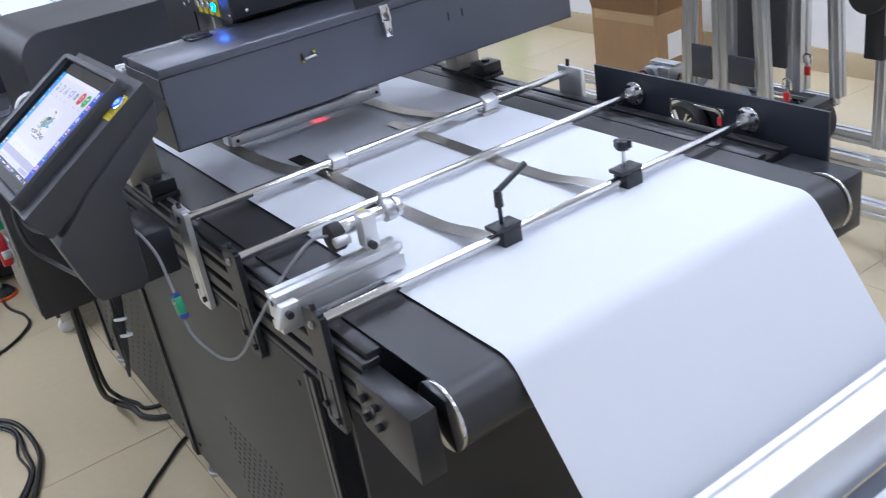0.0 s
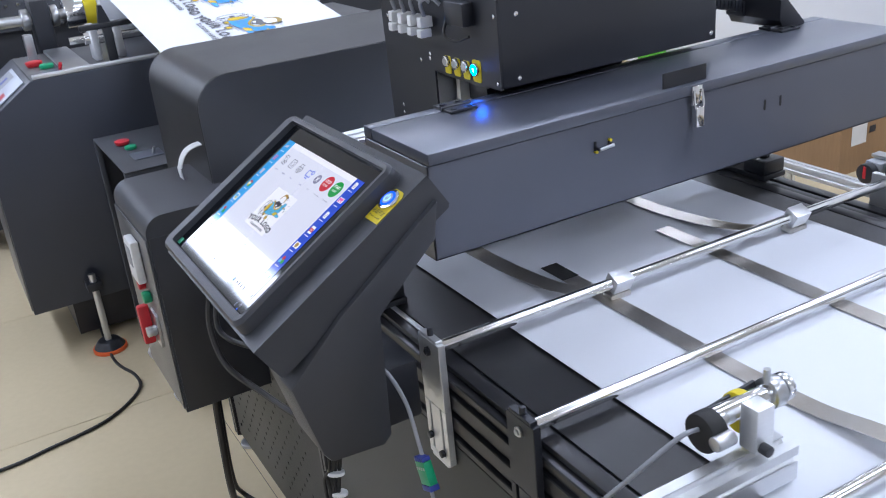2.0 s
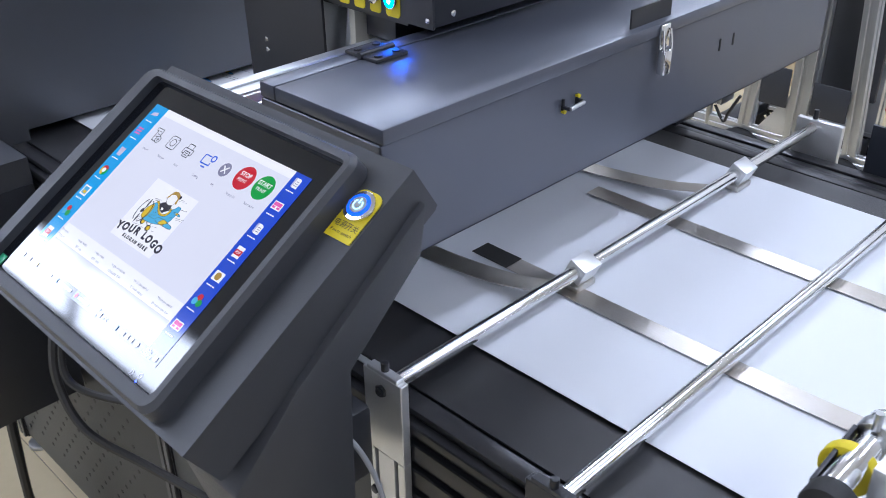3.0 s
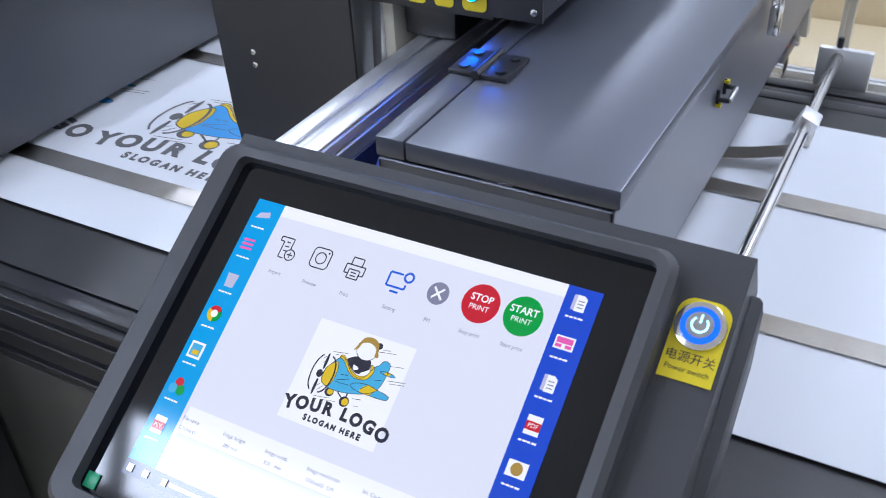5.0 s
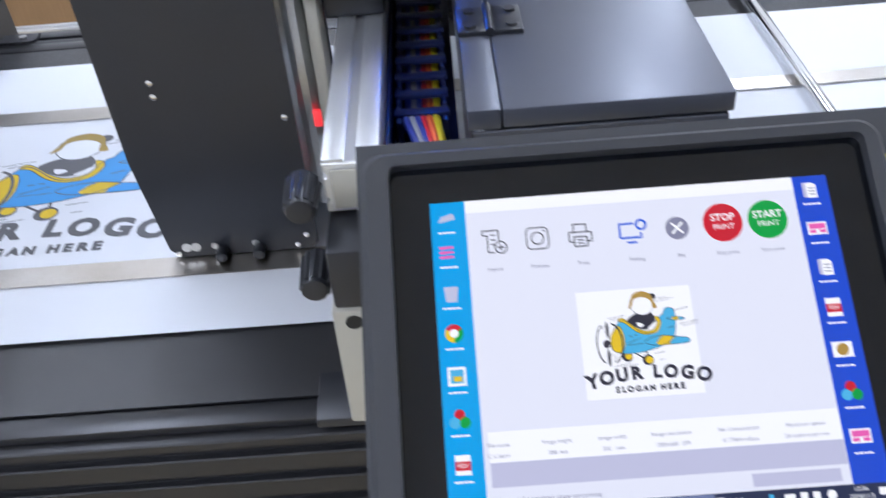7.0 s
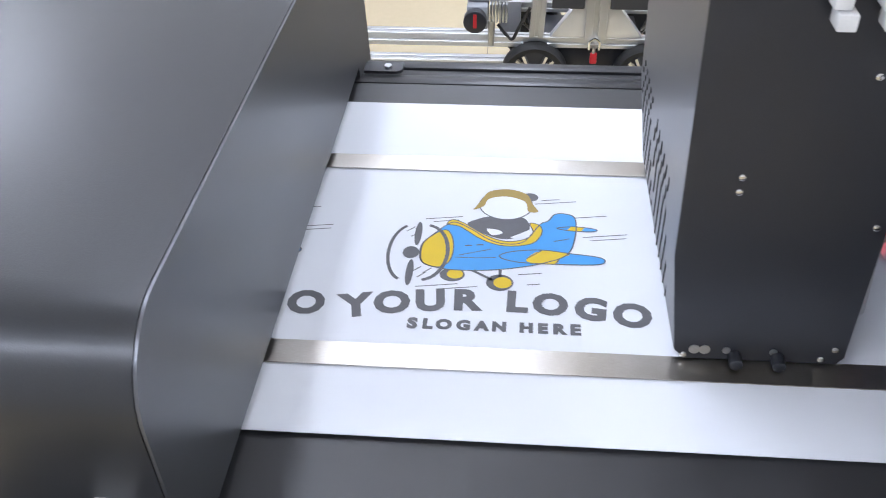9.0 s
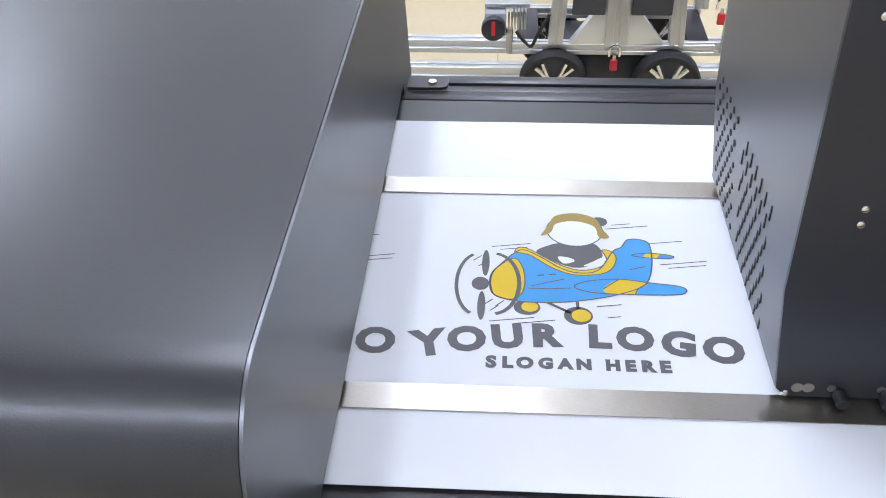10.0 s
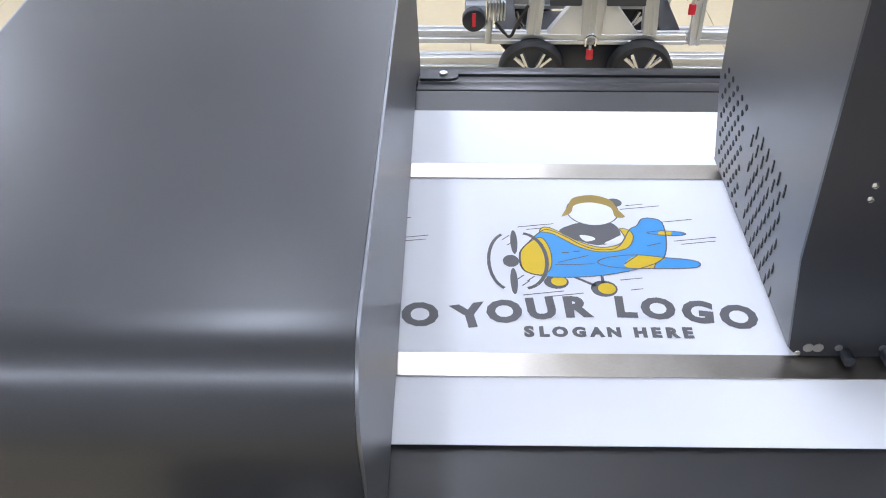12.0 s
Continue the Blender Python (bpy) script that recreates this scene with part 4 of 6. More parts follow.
        if on:
            part("led_ring", rod((CX - 0.0078, yy, 1.246), (CX - 0.0072, yy, 1.246), 0.0085, seg=24), LEDC, bt)
            part("led_core", rod((CX - 0.0082, yy, 1.246), (CX - 0.0079, yy, 1.246), 0.0045, seg=20), LEDW, bt)
        else:
            part("button_cap", rod((CX - 0.0078, yy, 1.246), (CX - 0.0072, yy, 1.246), 0.0065, seg=20), STEEL, bt)
    # ink valves
    for k in range(4):
        yy = 0.455 - k * 0.035
        v = part("valve", box(CX - 0.028, CX - 0.004, yy - 0.007, yy + 0.007, 1.300, 1.318, 0.002), WHITEP, t, "white plastic ink valve")
        part("valve_tap", box(CX - 0.032, CX - 0.010, yy - 0.012, yy + 0.003, 1.285, 1.299, 0.002), WHITEP, v)
        part("valve_tube", tube([(CX - 0.016, yy, 1.318), (CX - 0.024, yy - 0.006, 1.343), (CX - 0.012, yy - 0.02, 1.350), (CX, yy - 0.03, 1.338)], 0.0035, 6, 8), GCABLE, v)
    c = part("connector", box(CX - 0.022, CX, 0.215, 0.272, 1.315, 1.352, 0.003), BLACK, t, "black cable connector")
    part("connector_lever", tube([(CX - 0.02, 0.27, 1.32), (CX - 0.03, 0.262, 1.30), (CX - 0.024, 0.24, 1.292), (CX - 0.012, 0.215, 1.30)], 0.0025, 6, 8), CABLE, c)
    # foil-wrapped bracket, damper and sensor light beside the rail
    part("foil", tube([(0.17, 0.352, 1.20), (0.16, 0.35, 1.12), (0.165, 0.35, 1.03), (0.16, 0.349, 0.96)], 0.012, 6, 10), STEEL, t, "crumpled foil sleeve")
    part("slide", box(0.145, 0.19, 0.325, 0.337, 1.04, 1.21, 0.001), IVORY, t)
    part("red_mark", box(0.1445, 0.15, 0.338, 0.346, 1.06, 1.078, 0.0005), REDLED, t, "glowing red sensor light")
    hb = part("head_bar", box(0.095, 0.482, 0.268, 0.279, 0.934, 0.957, 0.001), ALU, t, "machined aluminium bar under the beam")
    for xx in (0.106, 0.471):
        part("bar_screw", rod((xx, 0.266, 0.946), (xx, 0.2685, 0.946), 0.004, seg=12), BLACK, hb)
        part("bar_end", box(xx - 0.018, xx + 0.018, 0.280, 0.31, 0.936, 0.965, 0.002), STEEL, hb)
    part("rail_slider", box(0.16, 0.45, 0.262, 0.32, 1.1715, 1.205, 0.002), BLACK, t)


carriage()


# ---- operator console ----
TILT = math.atan2(0.106, 0.169)
SC = Vector((-0.290, 0.0965, 1.151))         # middle of the display
# axes of the screen: u to the viewer's right (-y), v up the slope, w out of the glass
SM = Matrix.Translation(SC) @ Matrix(((0, math.cos(TILT), -math.sin(TILT), 0), (-1, 0, 0, 0), (0, math.sin(TILT), math.cos(TILT), 0), (0, 0, 0, 1))) @ Matrix.Scale(1.02, 4)
SW, SH = 0.250, 0.192
DM = SM @ Matrix.Translation((0, -0.0028, 0)) @ Matrix.Diagonal((1.0, 1.036, 1.0, 1.0))      # the lit display


def glow_text(txt, size, u, v, mtl, parent, align="CENTER", lift=0.0012, bold=0.0):
    part("lettering", letters(txt, size, DM @ Matrix.Translation((u, v, lift)), align, bold=bold), mtl, parent)


def console():
    t = thing("operator_console", (-0.25, 0.08, 0.85), "charcoal operator console with a tilted touch screen, switched on", "control panel")
    # housing: frame with a sunken window round the glass
    uL, uR, vB, vT, d = -0.172, 0.199, -0.140, 0.146, 0.062
    h = [((uL, uR), (0.1225, vT)), ((uL, uR), (vB, -0.1225)), ((uL, -0.1515), (-0.1225, 0.1225)), ((0.1525, uR), (-0.1225, 0.1225))]
    bm = None
    for (a, b), (c, e) in h:
        bm = box(a, b, c, e, -d, -0.011, bm=bm)
    bmesh.ops.remove_doubles(bm, verts=bm.verts[:], dist=1e-6)
    bm = box(uL + 0.002, uR - 0.002, vB + 0.002, vT - 0.002, -d - 0.004, -d + 0.01, bm=bm)
    bm.transform(SM)
    part("housing", bm, CONSOLE, t, "charcoal powder-coated housing")
    part("bezel_lip", bez(uL + 0.003, 0.1635, vB + 0.004, vT - 0.0145), CONSOLE, t)
    glass = part("glass", prism(rounded(-0.151, 0.152, -0.122, 0.122, 0.004), "z", -0.004, -0.0002, m=SM), GLASSB, t, "glossy black screen glass")
    # neck and base
    part("neck", prism([(-0.150, 1.190), (-0.158, 1.140), (-0.244, 1.062), (-0.25, 0.892), (-0.262, 0.880), (-0.335, 0.885), (-0.345, 0.90), (-0.372, 1.005), (-0.30, 1.075)], "y", -0.115, -0.028, 0.004), CONSOLE, t, "charcoal folded-metal neck")
    part("arm", box(-0.250, -0.172, -0.05, 0.09, 0.855, 0.945, 0.006), BLACK, t, "black mounting box")
    screen(glass)
    # power button
    pu, pv = 0.181, 0.096
    lab = part("label_plate", prism(rounded(pu - 0.0155, pu + 0.0155, pv - 0.033, pv + 0.017, 0.010, corners=(0, 0, 1, 1)), "z", -0.0108, -0.0098, m=SM), YELLOW, t, "yellow power switch label")
    part("lettering", letters("电源开关", 0.0072, SM @ Matrix.Translation((pu, pv - 0.0195, -0.0094))), INK, lab)
    part("lettering", letters("Power switch", 0.0046, SM @ Matrix.Translation((pu, pv - 0.0265, -0.0094))), INK, lab)
    bt = part("power_button", prism(disc(pu, pv, 0.0148), "z", -0.0097, -0.006, 0.0009, m=SM), CHROME, t, "chrome illuminated power button")
    part("led_ring", prism(disc(pu, pv, 0.0112), "z", -0.0059, -0.0054, m=SM), LED, bt)
    part("button_centre", prism(disc(pu, pv, 0.0078), "z", -0.0053, -0.0046, m=SM), STEEL, bt)
    arc = [(pu + 0.0046 * math.cos(a), pv + 0.0046 * math.sin(a)) for a in (radians(130) + radians(280) * k / 12 for k in range(13))]
    part("power_sign", flat(stroke(arc, 0.0013) + stroke([(pu, pv + 0.001), (pu, pv + 0.0062)], 0.0013), SM, lift=-0.0043), LEDW, bt)
    part("green_corner", box(-0.147, -0.137, -0.119, -0.109, 0.0001, 0.0012, 0.0004, m=SM), GREENP, t)


def bez(u0, u1, v0, v1):
    """A raised lip round the glass."""
    o, i = rounded(u0, u1, v0, v1, 0.014), rounded(-0.150, 0.151, -0.1213, 0.1213, 0.006)
    t = bmesh.new()
    ro = [t.verts.new((u, v, -0.0115)) for u, v in o]
    rs = [t.verts.new((u * 0.995, v * 0.995, 0.0055)) for u, v in o]
    rm = [t.verts.new((u * 0.97, v * 0.97, 0.0100)) for u, v in o]
    ri = [t.verts.new((u, v, 0.0085)) for u, v in i]
    rb = [t.verts.new((u, v, -0.003)) for u, v in i]
    n = len(o)
    for a, b in ((ro, rs), (rs, rm), (rm, ri), (ri, rb)):
        for k in range(n):
            t.faces.new((a[k], a[(k + 1) % n], b[(k + 1) % n], b[k]))
    t.transform(SM)
    return t


G_WIN = glow("screen_window", (0.82, 0.83, 0.93), 1.0)
G_BAR = glow("screen_white", (0.95, 0.95, 0.98), 1.05)
G_LEFT = glow("screen_sky_blue", (0.0, 0.36, 0.80), 1.0)
G_RIGHT = glow("screen_royal_blue", (0.01, 0.07, 0.62), 1.0)
G_TASK = glow("screen_taskbar", (0.02, 0.03, 0.08), 1.0)
G_TASK2 = glow("screen_taskbar_active", (0.16, 0.20, 0.36), 1.0)
G_RED = glow("screen_red", (0.62, 0.01, 0.03), 1.0)
G_GREEN = glow("screen_green", (0.0, 0.36, 0.05), 1.0)
G_INK = glow("screen_ink", (0.03, 0.03, 0.05), 1.0)
G_GREY = glow("screen_grey", (0.25, 0.25, 0.36), 1.0)
G_LAV = glow("screen_lavender", (0.55, 0.55, 0.72), 1.0)
G_BLUE = glow("screen_icon_blue", (0.02, 0.12, 0.72), 1.0)
G_CYAN = glow("screen_plane_blue", (0.08, 0.45, 0.75), 1.0)
G_YEL = glow("screen_yellow", (0.80, 0.55, 0.02), 1.0)
G_OLV = glow("screen_olive", (0.45, 0.28, 0.06), 1.0)
G_PINK = glow("screen_pink", (0.85, 0.12, 0.45), 1.0)


def screen(glass):
    """The display's window, columns, icons and words, flat on the glass."""
    R = lambda u0, u1, v0, v1: [(u0, v0), (u1, v0), (u1, v1), (u0, v1)]
    L, Rr, B, T = -SW / 2, SW / 2, -SH / 2, SH / 2
    put = lambda nm, polys, mtl, lift, par=glass, label="": part(nm, flat(polys, DM, lift=lift), mtl, par, label)
    put("desktop_left", [R(L, L + 0.022, B + 0.0095, T)], G_LEFT, 0.0002)
    put("desktop_right", [R(Rr - 0.0215, Rr, B + 0.0095, T)], G_RIGHT, 0.0002)
    put("window", [R(L + 0.022, Rr - 0.0215, B + 0.0095, T - 0.008)], G_WIN, 0.0002)
    put("title_bar", [R(L + 0.022, Rr - 0.0215, T - 0.008, T)], G_BAR, 0.0002)
    put("taskbar", [R(L, Rr, B, B + 0.0095)], G_TASK, 0.0002)
    put("taskbar_button", [R(-0.018, 0.025, B + 0.0003, B + 0.0092)], G_TASK2, 0.0005)
    put("picture_card", [R(-0.0397, 0.0292, -0.031, 0.0326)], G_BAR, 0.0005)
    put("table", [R(L + 0.0255, Rr - 0.022, B + 0.034, B + 0.051)], G_BAR, 0.0005)
    put("scroll_band", [R(L + 0.0255, Rr - 0.022, B + 0.0205, B + 0.034)], G_LAV, 0.0005)
    put("status_band", [R(0.048, Rr - 0.027, B + 0.0115, B + 0.0185)], G_LAV, 0.0005)
    m = DM @ Matrix.Translation((-0.0243, 0.0006, 0.0008)) @ Matrix.Scale(0.000225, 4)
    artwork(m, (G_INK, G_CYAN, G_YEL, G_OLV, G_BAR), glass, 0.22)
    for u, txt, mtl in ((0.0562, "STOP", G_RED), (0.084, "START", G_GREEN)):
        b = put("round_button", [disc(u, 0.070, 0.0122)], mtl, 0.0006)
        glow_text(txt, 0.0062, u, 0.073, G_BAR, b, bold=0.00012)
        glow_text("PRINT", 0.0048, u, 0.067, G_BAR, b)
    for u, txt in ((-0.087, "Import"), (-0.0593, "Preview"), (-0.0326, "Print"), (0.0005, "Setting"), (0.0276, "PM"), (0.0564, "Stop print"), (0.084, "Start print")):
        glow_text(txt, 0.0034, u, 0.0509, G_GREY, glass, lift=0.0006)
    icon_lines(put)
    for u, a, b in ((-0.094, "File name", "C:\\Users\\"), (-0.06, "Image height", "280 mm"), (-0.028, "Image width", "320   mm"), (0.006, "Image resolution", "1200x600  DPI"), (0.045, "Ink Consumption", "0.17664 ml/pcs"), (0.083, "Maximum speed", "24 meters per min")):
        glow_text(a, 0.0034, u, B + 0.0435, G_GREY, glass, lift=0.0009)
        glow_text(b, 0.0034, u, B + 0.0375, G_GREY, glass, lift=0.0009)
    glow_text("Data transfer translated, please start printing", 0.0032, L + 0.029, B + 0.0135, G_GREY, glass, "LEFT", 0.0009)
    glow_text("27°C", 0.0042, 0.037, B + 0.0047, G_BAR, glass, lift=0.0009)
    glow_text("13:36", 0.0036, 0.107, B + 0.0068, G_BAR, glass, lift=0.0009)
    glow_text("2024/1/13", 0.0034, 0.107, B + 0.0028, G_BAR, glass, lift=0.0009)
    bars = [R(u, u + w, B + 0.0036, B + 0.0060) for u, w in ((-0.088, 0.026), (-0.048, 0.024), (-0.010, 0.018))]
    put("task_caption", bars, G_BAR, 0.0009)
    put("task_icon", [R(L + 0.003, L + 0.0075, B + 0.0025, B + 0.007), R(L + 0.0155, L + 0.020, B + 0.0025, B + 0.007), R(0.026, 0.031, B + 0.003, B + 0.007), R(0.064, 0.070, B + 0.003, B + 0.0065), R(0.073, 0.077, B + 0.003, B + 0.007), R(0.080, 0.084, B + 0.003, B + 0.007), disc(0.0905, B + 0.0048, 0.0026), R(0.117, 0.1215, B + 0.003, B + 0.007)], G_BAR, 0.0009)
    put("task_icon", [R(-0.094, -0.090, B + 0.0025, B + 0.0068)], G_YEL, 0.0009)
    put("task_icon", [R(-0.054, -0.050, B + 0.0025, B + 0.0068), R(0.0555, 0.058, B + 0.0025, B + 0.007)], G_CYAN, 0.0009)
    put("task_icon", [disc(-0.014, B + 0.005, 0.0022)], G_RED, 0.0009)
    # desktop icons down both sides
    lc, rc = L + 0.0098, Rr - 0.0118
    for u, rows in ((lc, ((0.0855, "drive"), (0.0635, "pink"), (0.038, "bin"), (0.0135, "ball"), (-0.012, "pic"), (-0.0365, "dots"), (-0.062, "pdf"))), (rc, ((0.087, "folder"), (0.062, "banner"), (0.038, "folder"), (0.013, "pdf"), (-0.012, "dark"), (-0.036, "dots"), (-0.061, "banner")))):
        for v, kind in rows:
            s = 0.0055
            if kind in ("drive", "bin"):
                put("icon", [[(u - s, v - 0.003), (u + s, v - 0.001), (u + s * 0.8, v + 0.003), (u - s * 0.6, v + 0.001)]] if kind == "drive" else [[(u - s * 0.6, v - s), (u + s * 0.6, v - s), (u + s * 0.8, v + s * 0.7), (u - s * 0.8, v + s * 0.7)]], G_LAV, 0.0006)
            elif kind == "pink":
                for k in range(3):
                    put("icon", [[(u - s, v + k * 0.003 - 0.004), (u + s * 0.6, v + k * 0.003 - 0.0035), (u + s * 0.6, v + k * 0.003 - 0.002), (u - s, v + k * 0.003 - 0.0022)]], G_PINK, 0.0006)
            elif kind == "ball":
                for k, mt in enumerate((G_RED, G_YEL, G_GREEN)):
                    a0 = radians(30 + 120 * k)
                    put("icon", [[(u, v)] + [(u + s * math.cos(a0 + radians(12 * q)), v + s * math.sin(a0 + radians(12 * q))) for q in range(11)]], mt, 0.0006)
                put("icon", [disc(u, v, 0.0026)], G_BAR, 0.0008)
            elif kind == "dots":
                for (du, dv), mt in zip(((0, 0.0025), (-0.003, -0.002), (0.003, -0.002)), (G_RED, G_CYAN, G_GREEN)):
                    put("icon", [disc(u + du, v + dv, 0.0032)], mt, 0.0006 + abs(du) * 0.03)
            elif kind == "pdf":
                put("icon", [R(u - 0.0045, u + 0.0045, v - s, v + s)], G_BAR, 0.0006)
                b = put("icon", [R(u - 0.0045, u + 0.0045, v - 0.003, v + 0.002)], G_RED, 0.0008)
                glow_text("PDF", 0.0036, u, v - 0.0005, G_BAR, b, lift=0.001)
            elif kind == "folder":
                put("icon", [R(u - 0.0042, u - 0.001, v - s * 0.9, v + s * 0.8)], G_LAV, 0.0006)
                put("icon", [[(u - 0.002, v - s), (u + 0.0042, v - s), (u + 0.0042, v + s * 0.5), (u + 0.002, v + s * 0.8), (u - 0.002, v + s * 0.8)]], G_BAR, 0.0008)
                put("icon", [R(u - 0.0008, u + 0.003, v + k * 0.002 - 0.0035, v + k * 0.002 - 0.0028) for k in range(3)], G_GREY, 0.001)
            elif kind == "banner":
                put("icon", [R(u - 0.006, u + 0.006, v - 0.004, v + 0.004)], G_BAR, 0.0006)
                put("icon", [R(u - 0.005, u + 0.005, v - 0.0005, v + 0.003), R(u - 0.005, u - 0.001, v - 0.003, v - 0.001), R(u + 0.001, u + 0.005, v - 0.003, v - 0.001)], G_PINK, 0.0008)
            elif kind == "dark":
                put("icon", [R(u - 0.006, u + 0.006, v - 0.0045, v + 0.0045)], G_BAR, 0.0006)
                put("icon", [disc(u, v, 0.0036)], G_OLV, 0.0008)
            else:
                put("icon", [R(u - s, u + s, v - s, v + s)], G_BAR, 0.0006)
                put("icon", [R(u - 0.004, u + 0.004, v - 0.004, v + 0.004)], G_CYAN, 0.0008)
                put("icon", [R(u - 0.002, u + 0.003, v - 0.003, v)], G_YEL, 0.001)
            put("icon_caption", [R(u + a, u + b, v - 0.0099, v - 0.0088) for a, b in ((-0.0055, -0.0035), (-0.003, -0.0006), (-0.0001, 0.0018), (0.0023, 0.0052))], G_BAR, 0.0006)
    put("touch_led", [disc(0.118, -0.113, 0.0012)], LED, 0.0004)
    put("touch_mark", stroke([(0.106, -0.112), (0.106, -0.108), (0.109, -0.108), (0.109, -0.112), (0.106, -0.112)], 0.0004) + stroke([(0.1165, -0.1095), (0.116, -0.107), (0.118, -0.1055), (0.120, -0.107), (0.1195, -0.1095)], 0.0004), G_LAV, 0.0004)


def icon_lines(put):
    """Line drawings of the tool bar."""
    w = 0.0008
    u, v = -0.0874, 0.0685
    s = stroke([(u - 0.006, v + 0.007), (u + 0.004, v + 0.007), (u + 0.004, v - 0.001)], w) + stroke([(u - 0.006, v + 0.007), (u - 0.006, v + 0.004), (u - 0.003, v + 0.004), (u - 0.003, v - 0.007), (u + 0.001, v - 0.007)], w)
    for k in range(3):
        s += stroke([(u - 0.001, v + 0.004 - k * 0.003), (u + 0.002, v + 0.004 - k * 0.003)], w)
    d = disc(u + 0.005, v - 0.004, 0.0037, n=16)
    s += stroke(d + [d[0]], w) + stroke([(u + 0.003, v - 0.004), (u + 0.007, v - 0.004)], w) + stroke([(u + 0.005, v - 0.006), (u + 0.005, v - 0.002)], w)
    u = -0.0593
    q = rounded(u - 0.0068, u + 0.0068, v - 0.0068, v + 0.0068, 0.003)
    d = disc(u, v, 0.0038, n=18)
    s += stroke(q + [q[0]], w) + stroke(d + [d[0]], w) + [disc(u + 0.0045, v + 0.0045, 0.0007, n=8)]
    u = -0.0326
    s += stroke([(u - 0.004, v + 0.002), (u - 0.004, v + 0.007), (u + 0.004, v + 0.007), (u + 0.004, v + 0.002)], w)
    s += stroke([(u - 0.004, v - 0.004), (u - 0.007, v - 0.004), (u - 0.007, v + 0.002), (u + 0.007, v + 0.002), (u + 0.007, v - 0.004), (u + 0.004, v - 0.004)], w)
    s += stroke([(u - 0.004, v - 0.001), (u + 0.004, v - 0.001), (u + 0.004, v - 0.007), (u - 0.004, v - 0.007), (u - 0.004, v - 0.001)], w) + stroke([(u - 0.002, v - 0.003), (u + 0.002, v - 0.003)], w) + stroke([(u - 0.002, v - 0.005), (u + 0.002, v - 0.005)], w)
    put("tool_icon", s, G_INK, 0.0006)
    u = -0.001
    s = stroke([(u + 0.002, v + 0.005), (u - 0.007, v + 0.005), (u - 0.007, v - 0.004), (u + 0.006, v - 0.004), (u + 0.006, v - 0.001)], 0.0013) + stroke([(u - 0.003, v - 0.007), (u + 0.003, v - 0.007)], 0.0013)
    d = disc(u + 0.0065, v + 0.004, 0.003, n=14)
    s += stroke(d + [d[0]], 0.0015)
    put("tool_icon", s, G_BLUE, 0.0006)
    put("tool_icon", [disc(0.0276, v, 0.0072)], G_GREY, 0.0006)
    put("tool_icon", stroke([(0.0241, v - 0.0035), (0.0311, v + 0.0035)], 0.0014) + stroke([(0.0241, v + 0.0035), (0.0311, v - 0.0035)], 0.0014), G_BAR, 0.0008)


console()


# ---- dryer cover behind the carriage ----
def dryer():
    t = thing("dryer_cover", (0.3, 1.15, 0.0), "large satin dark grey sheet-metal cover with a rounded edge", "machine cover")
    x0, x1, y0, y1, zt, r = -0.158, 0.80, 0.937, 1.36, 1.166, 0.075
    arc = lambda rr, off: [(x0 + r + rr * math.cos(a), zt - r + rr * math.sin(a)) for a in (math.pi - math.pi / 2 * k / 10 for k in range(11))]
    outer = [(x0, 0.84)] + arc(r, 0) + [(x1, zt), (x1, 0.84)]
    inner = [(x1 - 0.003, 0.84), (x1 - 0.003, zt - 0.003)] + arc(r - 0.003, 0)[::-1] + [(x0 + 0.003, 0.84)]
    def leaned(bm):
        """The front edge leans in towards the belt."""
        for v in bm.verts:
            if v.co.y < 1.1:
                v.co.y -= (zt - v.co.z) * 0.04
        return bm

    part("shell", leaned(prism(outer + inner, "y", y0, y1)), COVER, t, "bent satin slate cover sheet")
    face = [(x0 + 0.001, 0.84)] + arc(r - 0.001, 0) + [(x1 - 0.001, zt - 0.001), (x1 - 0.001, 0.84), (0.70, 0.84), (0.70, 0.934), (-0.09, 0.934), (-0.09, 0.84)]
    part("front_sheet", leaned(prism(face, "y", y0 - 0.003, y0 - 0.0003)), COVER_LIT, t, "satin slate front sheet, coloured lighter as if lit by the paper")
    part("back_sheet", prism([(u, v) for u, v in face], "y", y1 + 0.0003, y1 + 0.003), SHEET, t)
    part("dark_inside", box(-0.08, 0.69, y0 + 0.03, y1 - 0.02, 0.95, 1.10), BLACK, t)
    foot = part("foot_tab", prism(rounded(0.715, 0.745, y0 - 0.075, y0 - 0.016, 0.012, corners=(1, 0, 0, 0)), "z", 0.9165, 0.921), BLACK, t, "black slotted foot tab")
    part("tab_screw", rod((0.73, y0 - 0.052, 0.921), (0.73, y0 - 0.052, 0.924), 0.006, seg=12), STEEL, foot)


dryer()


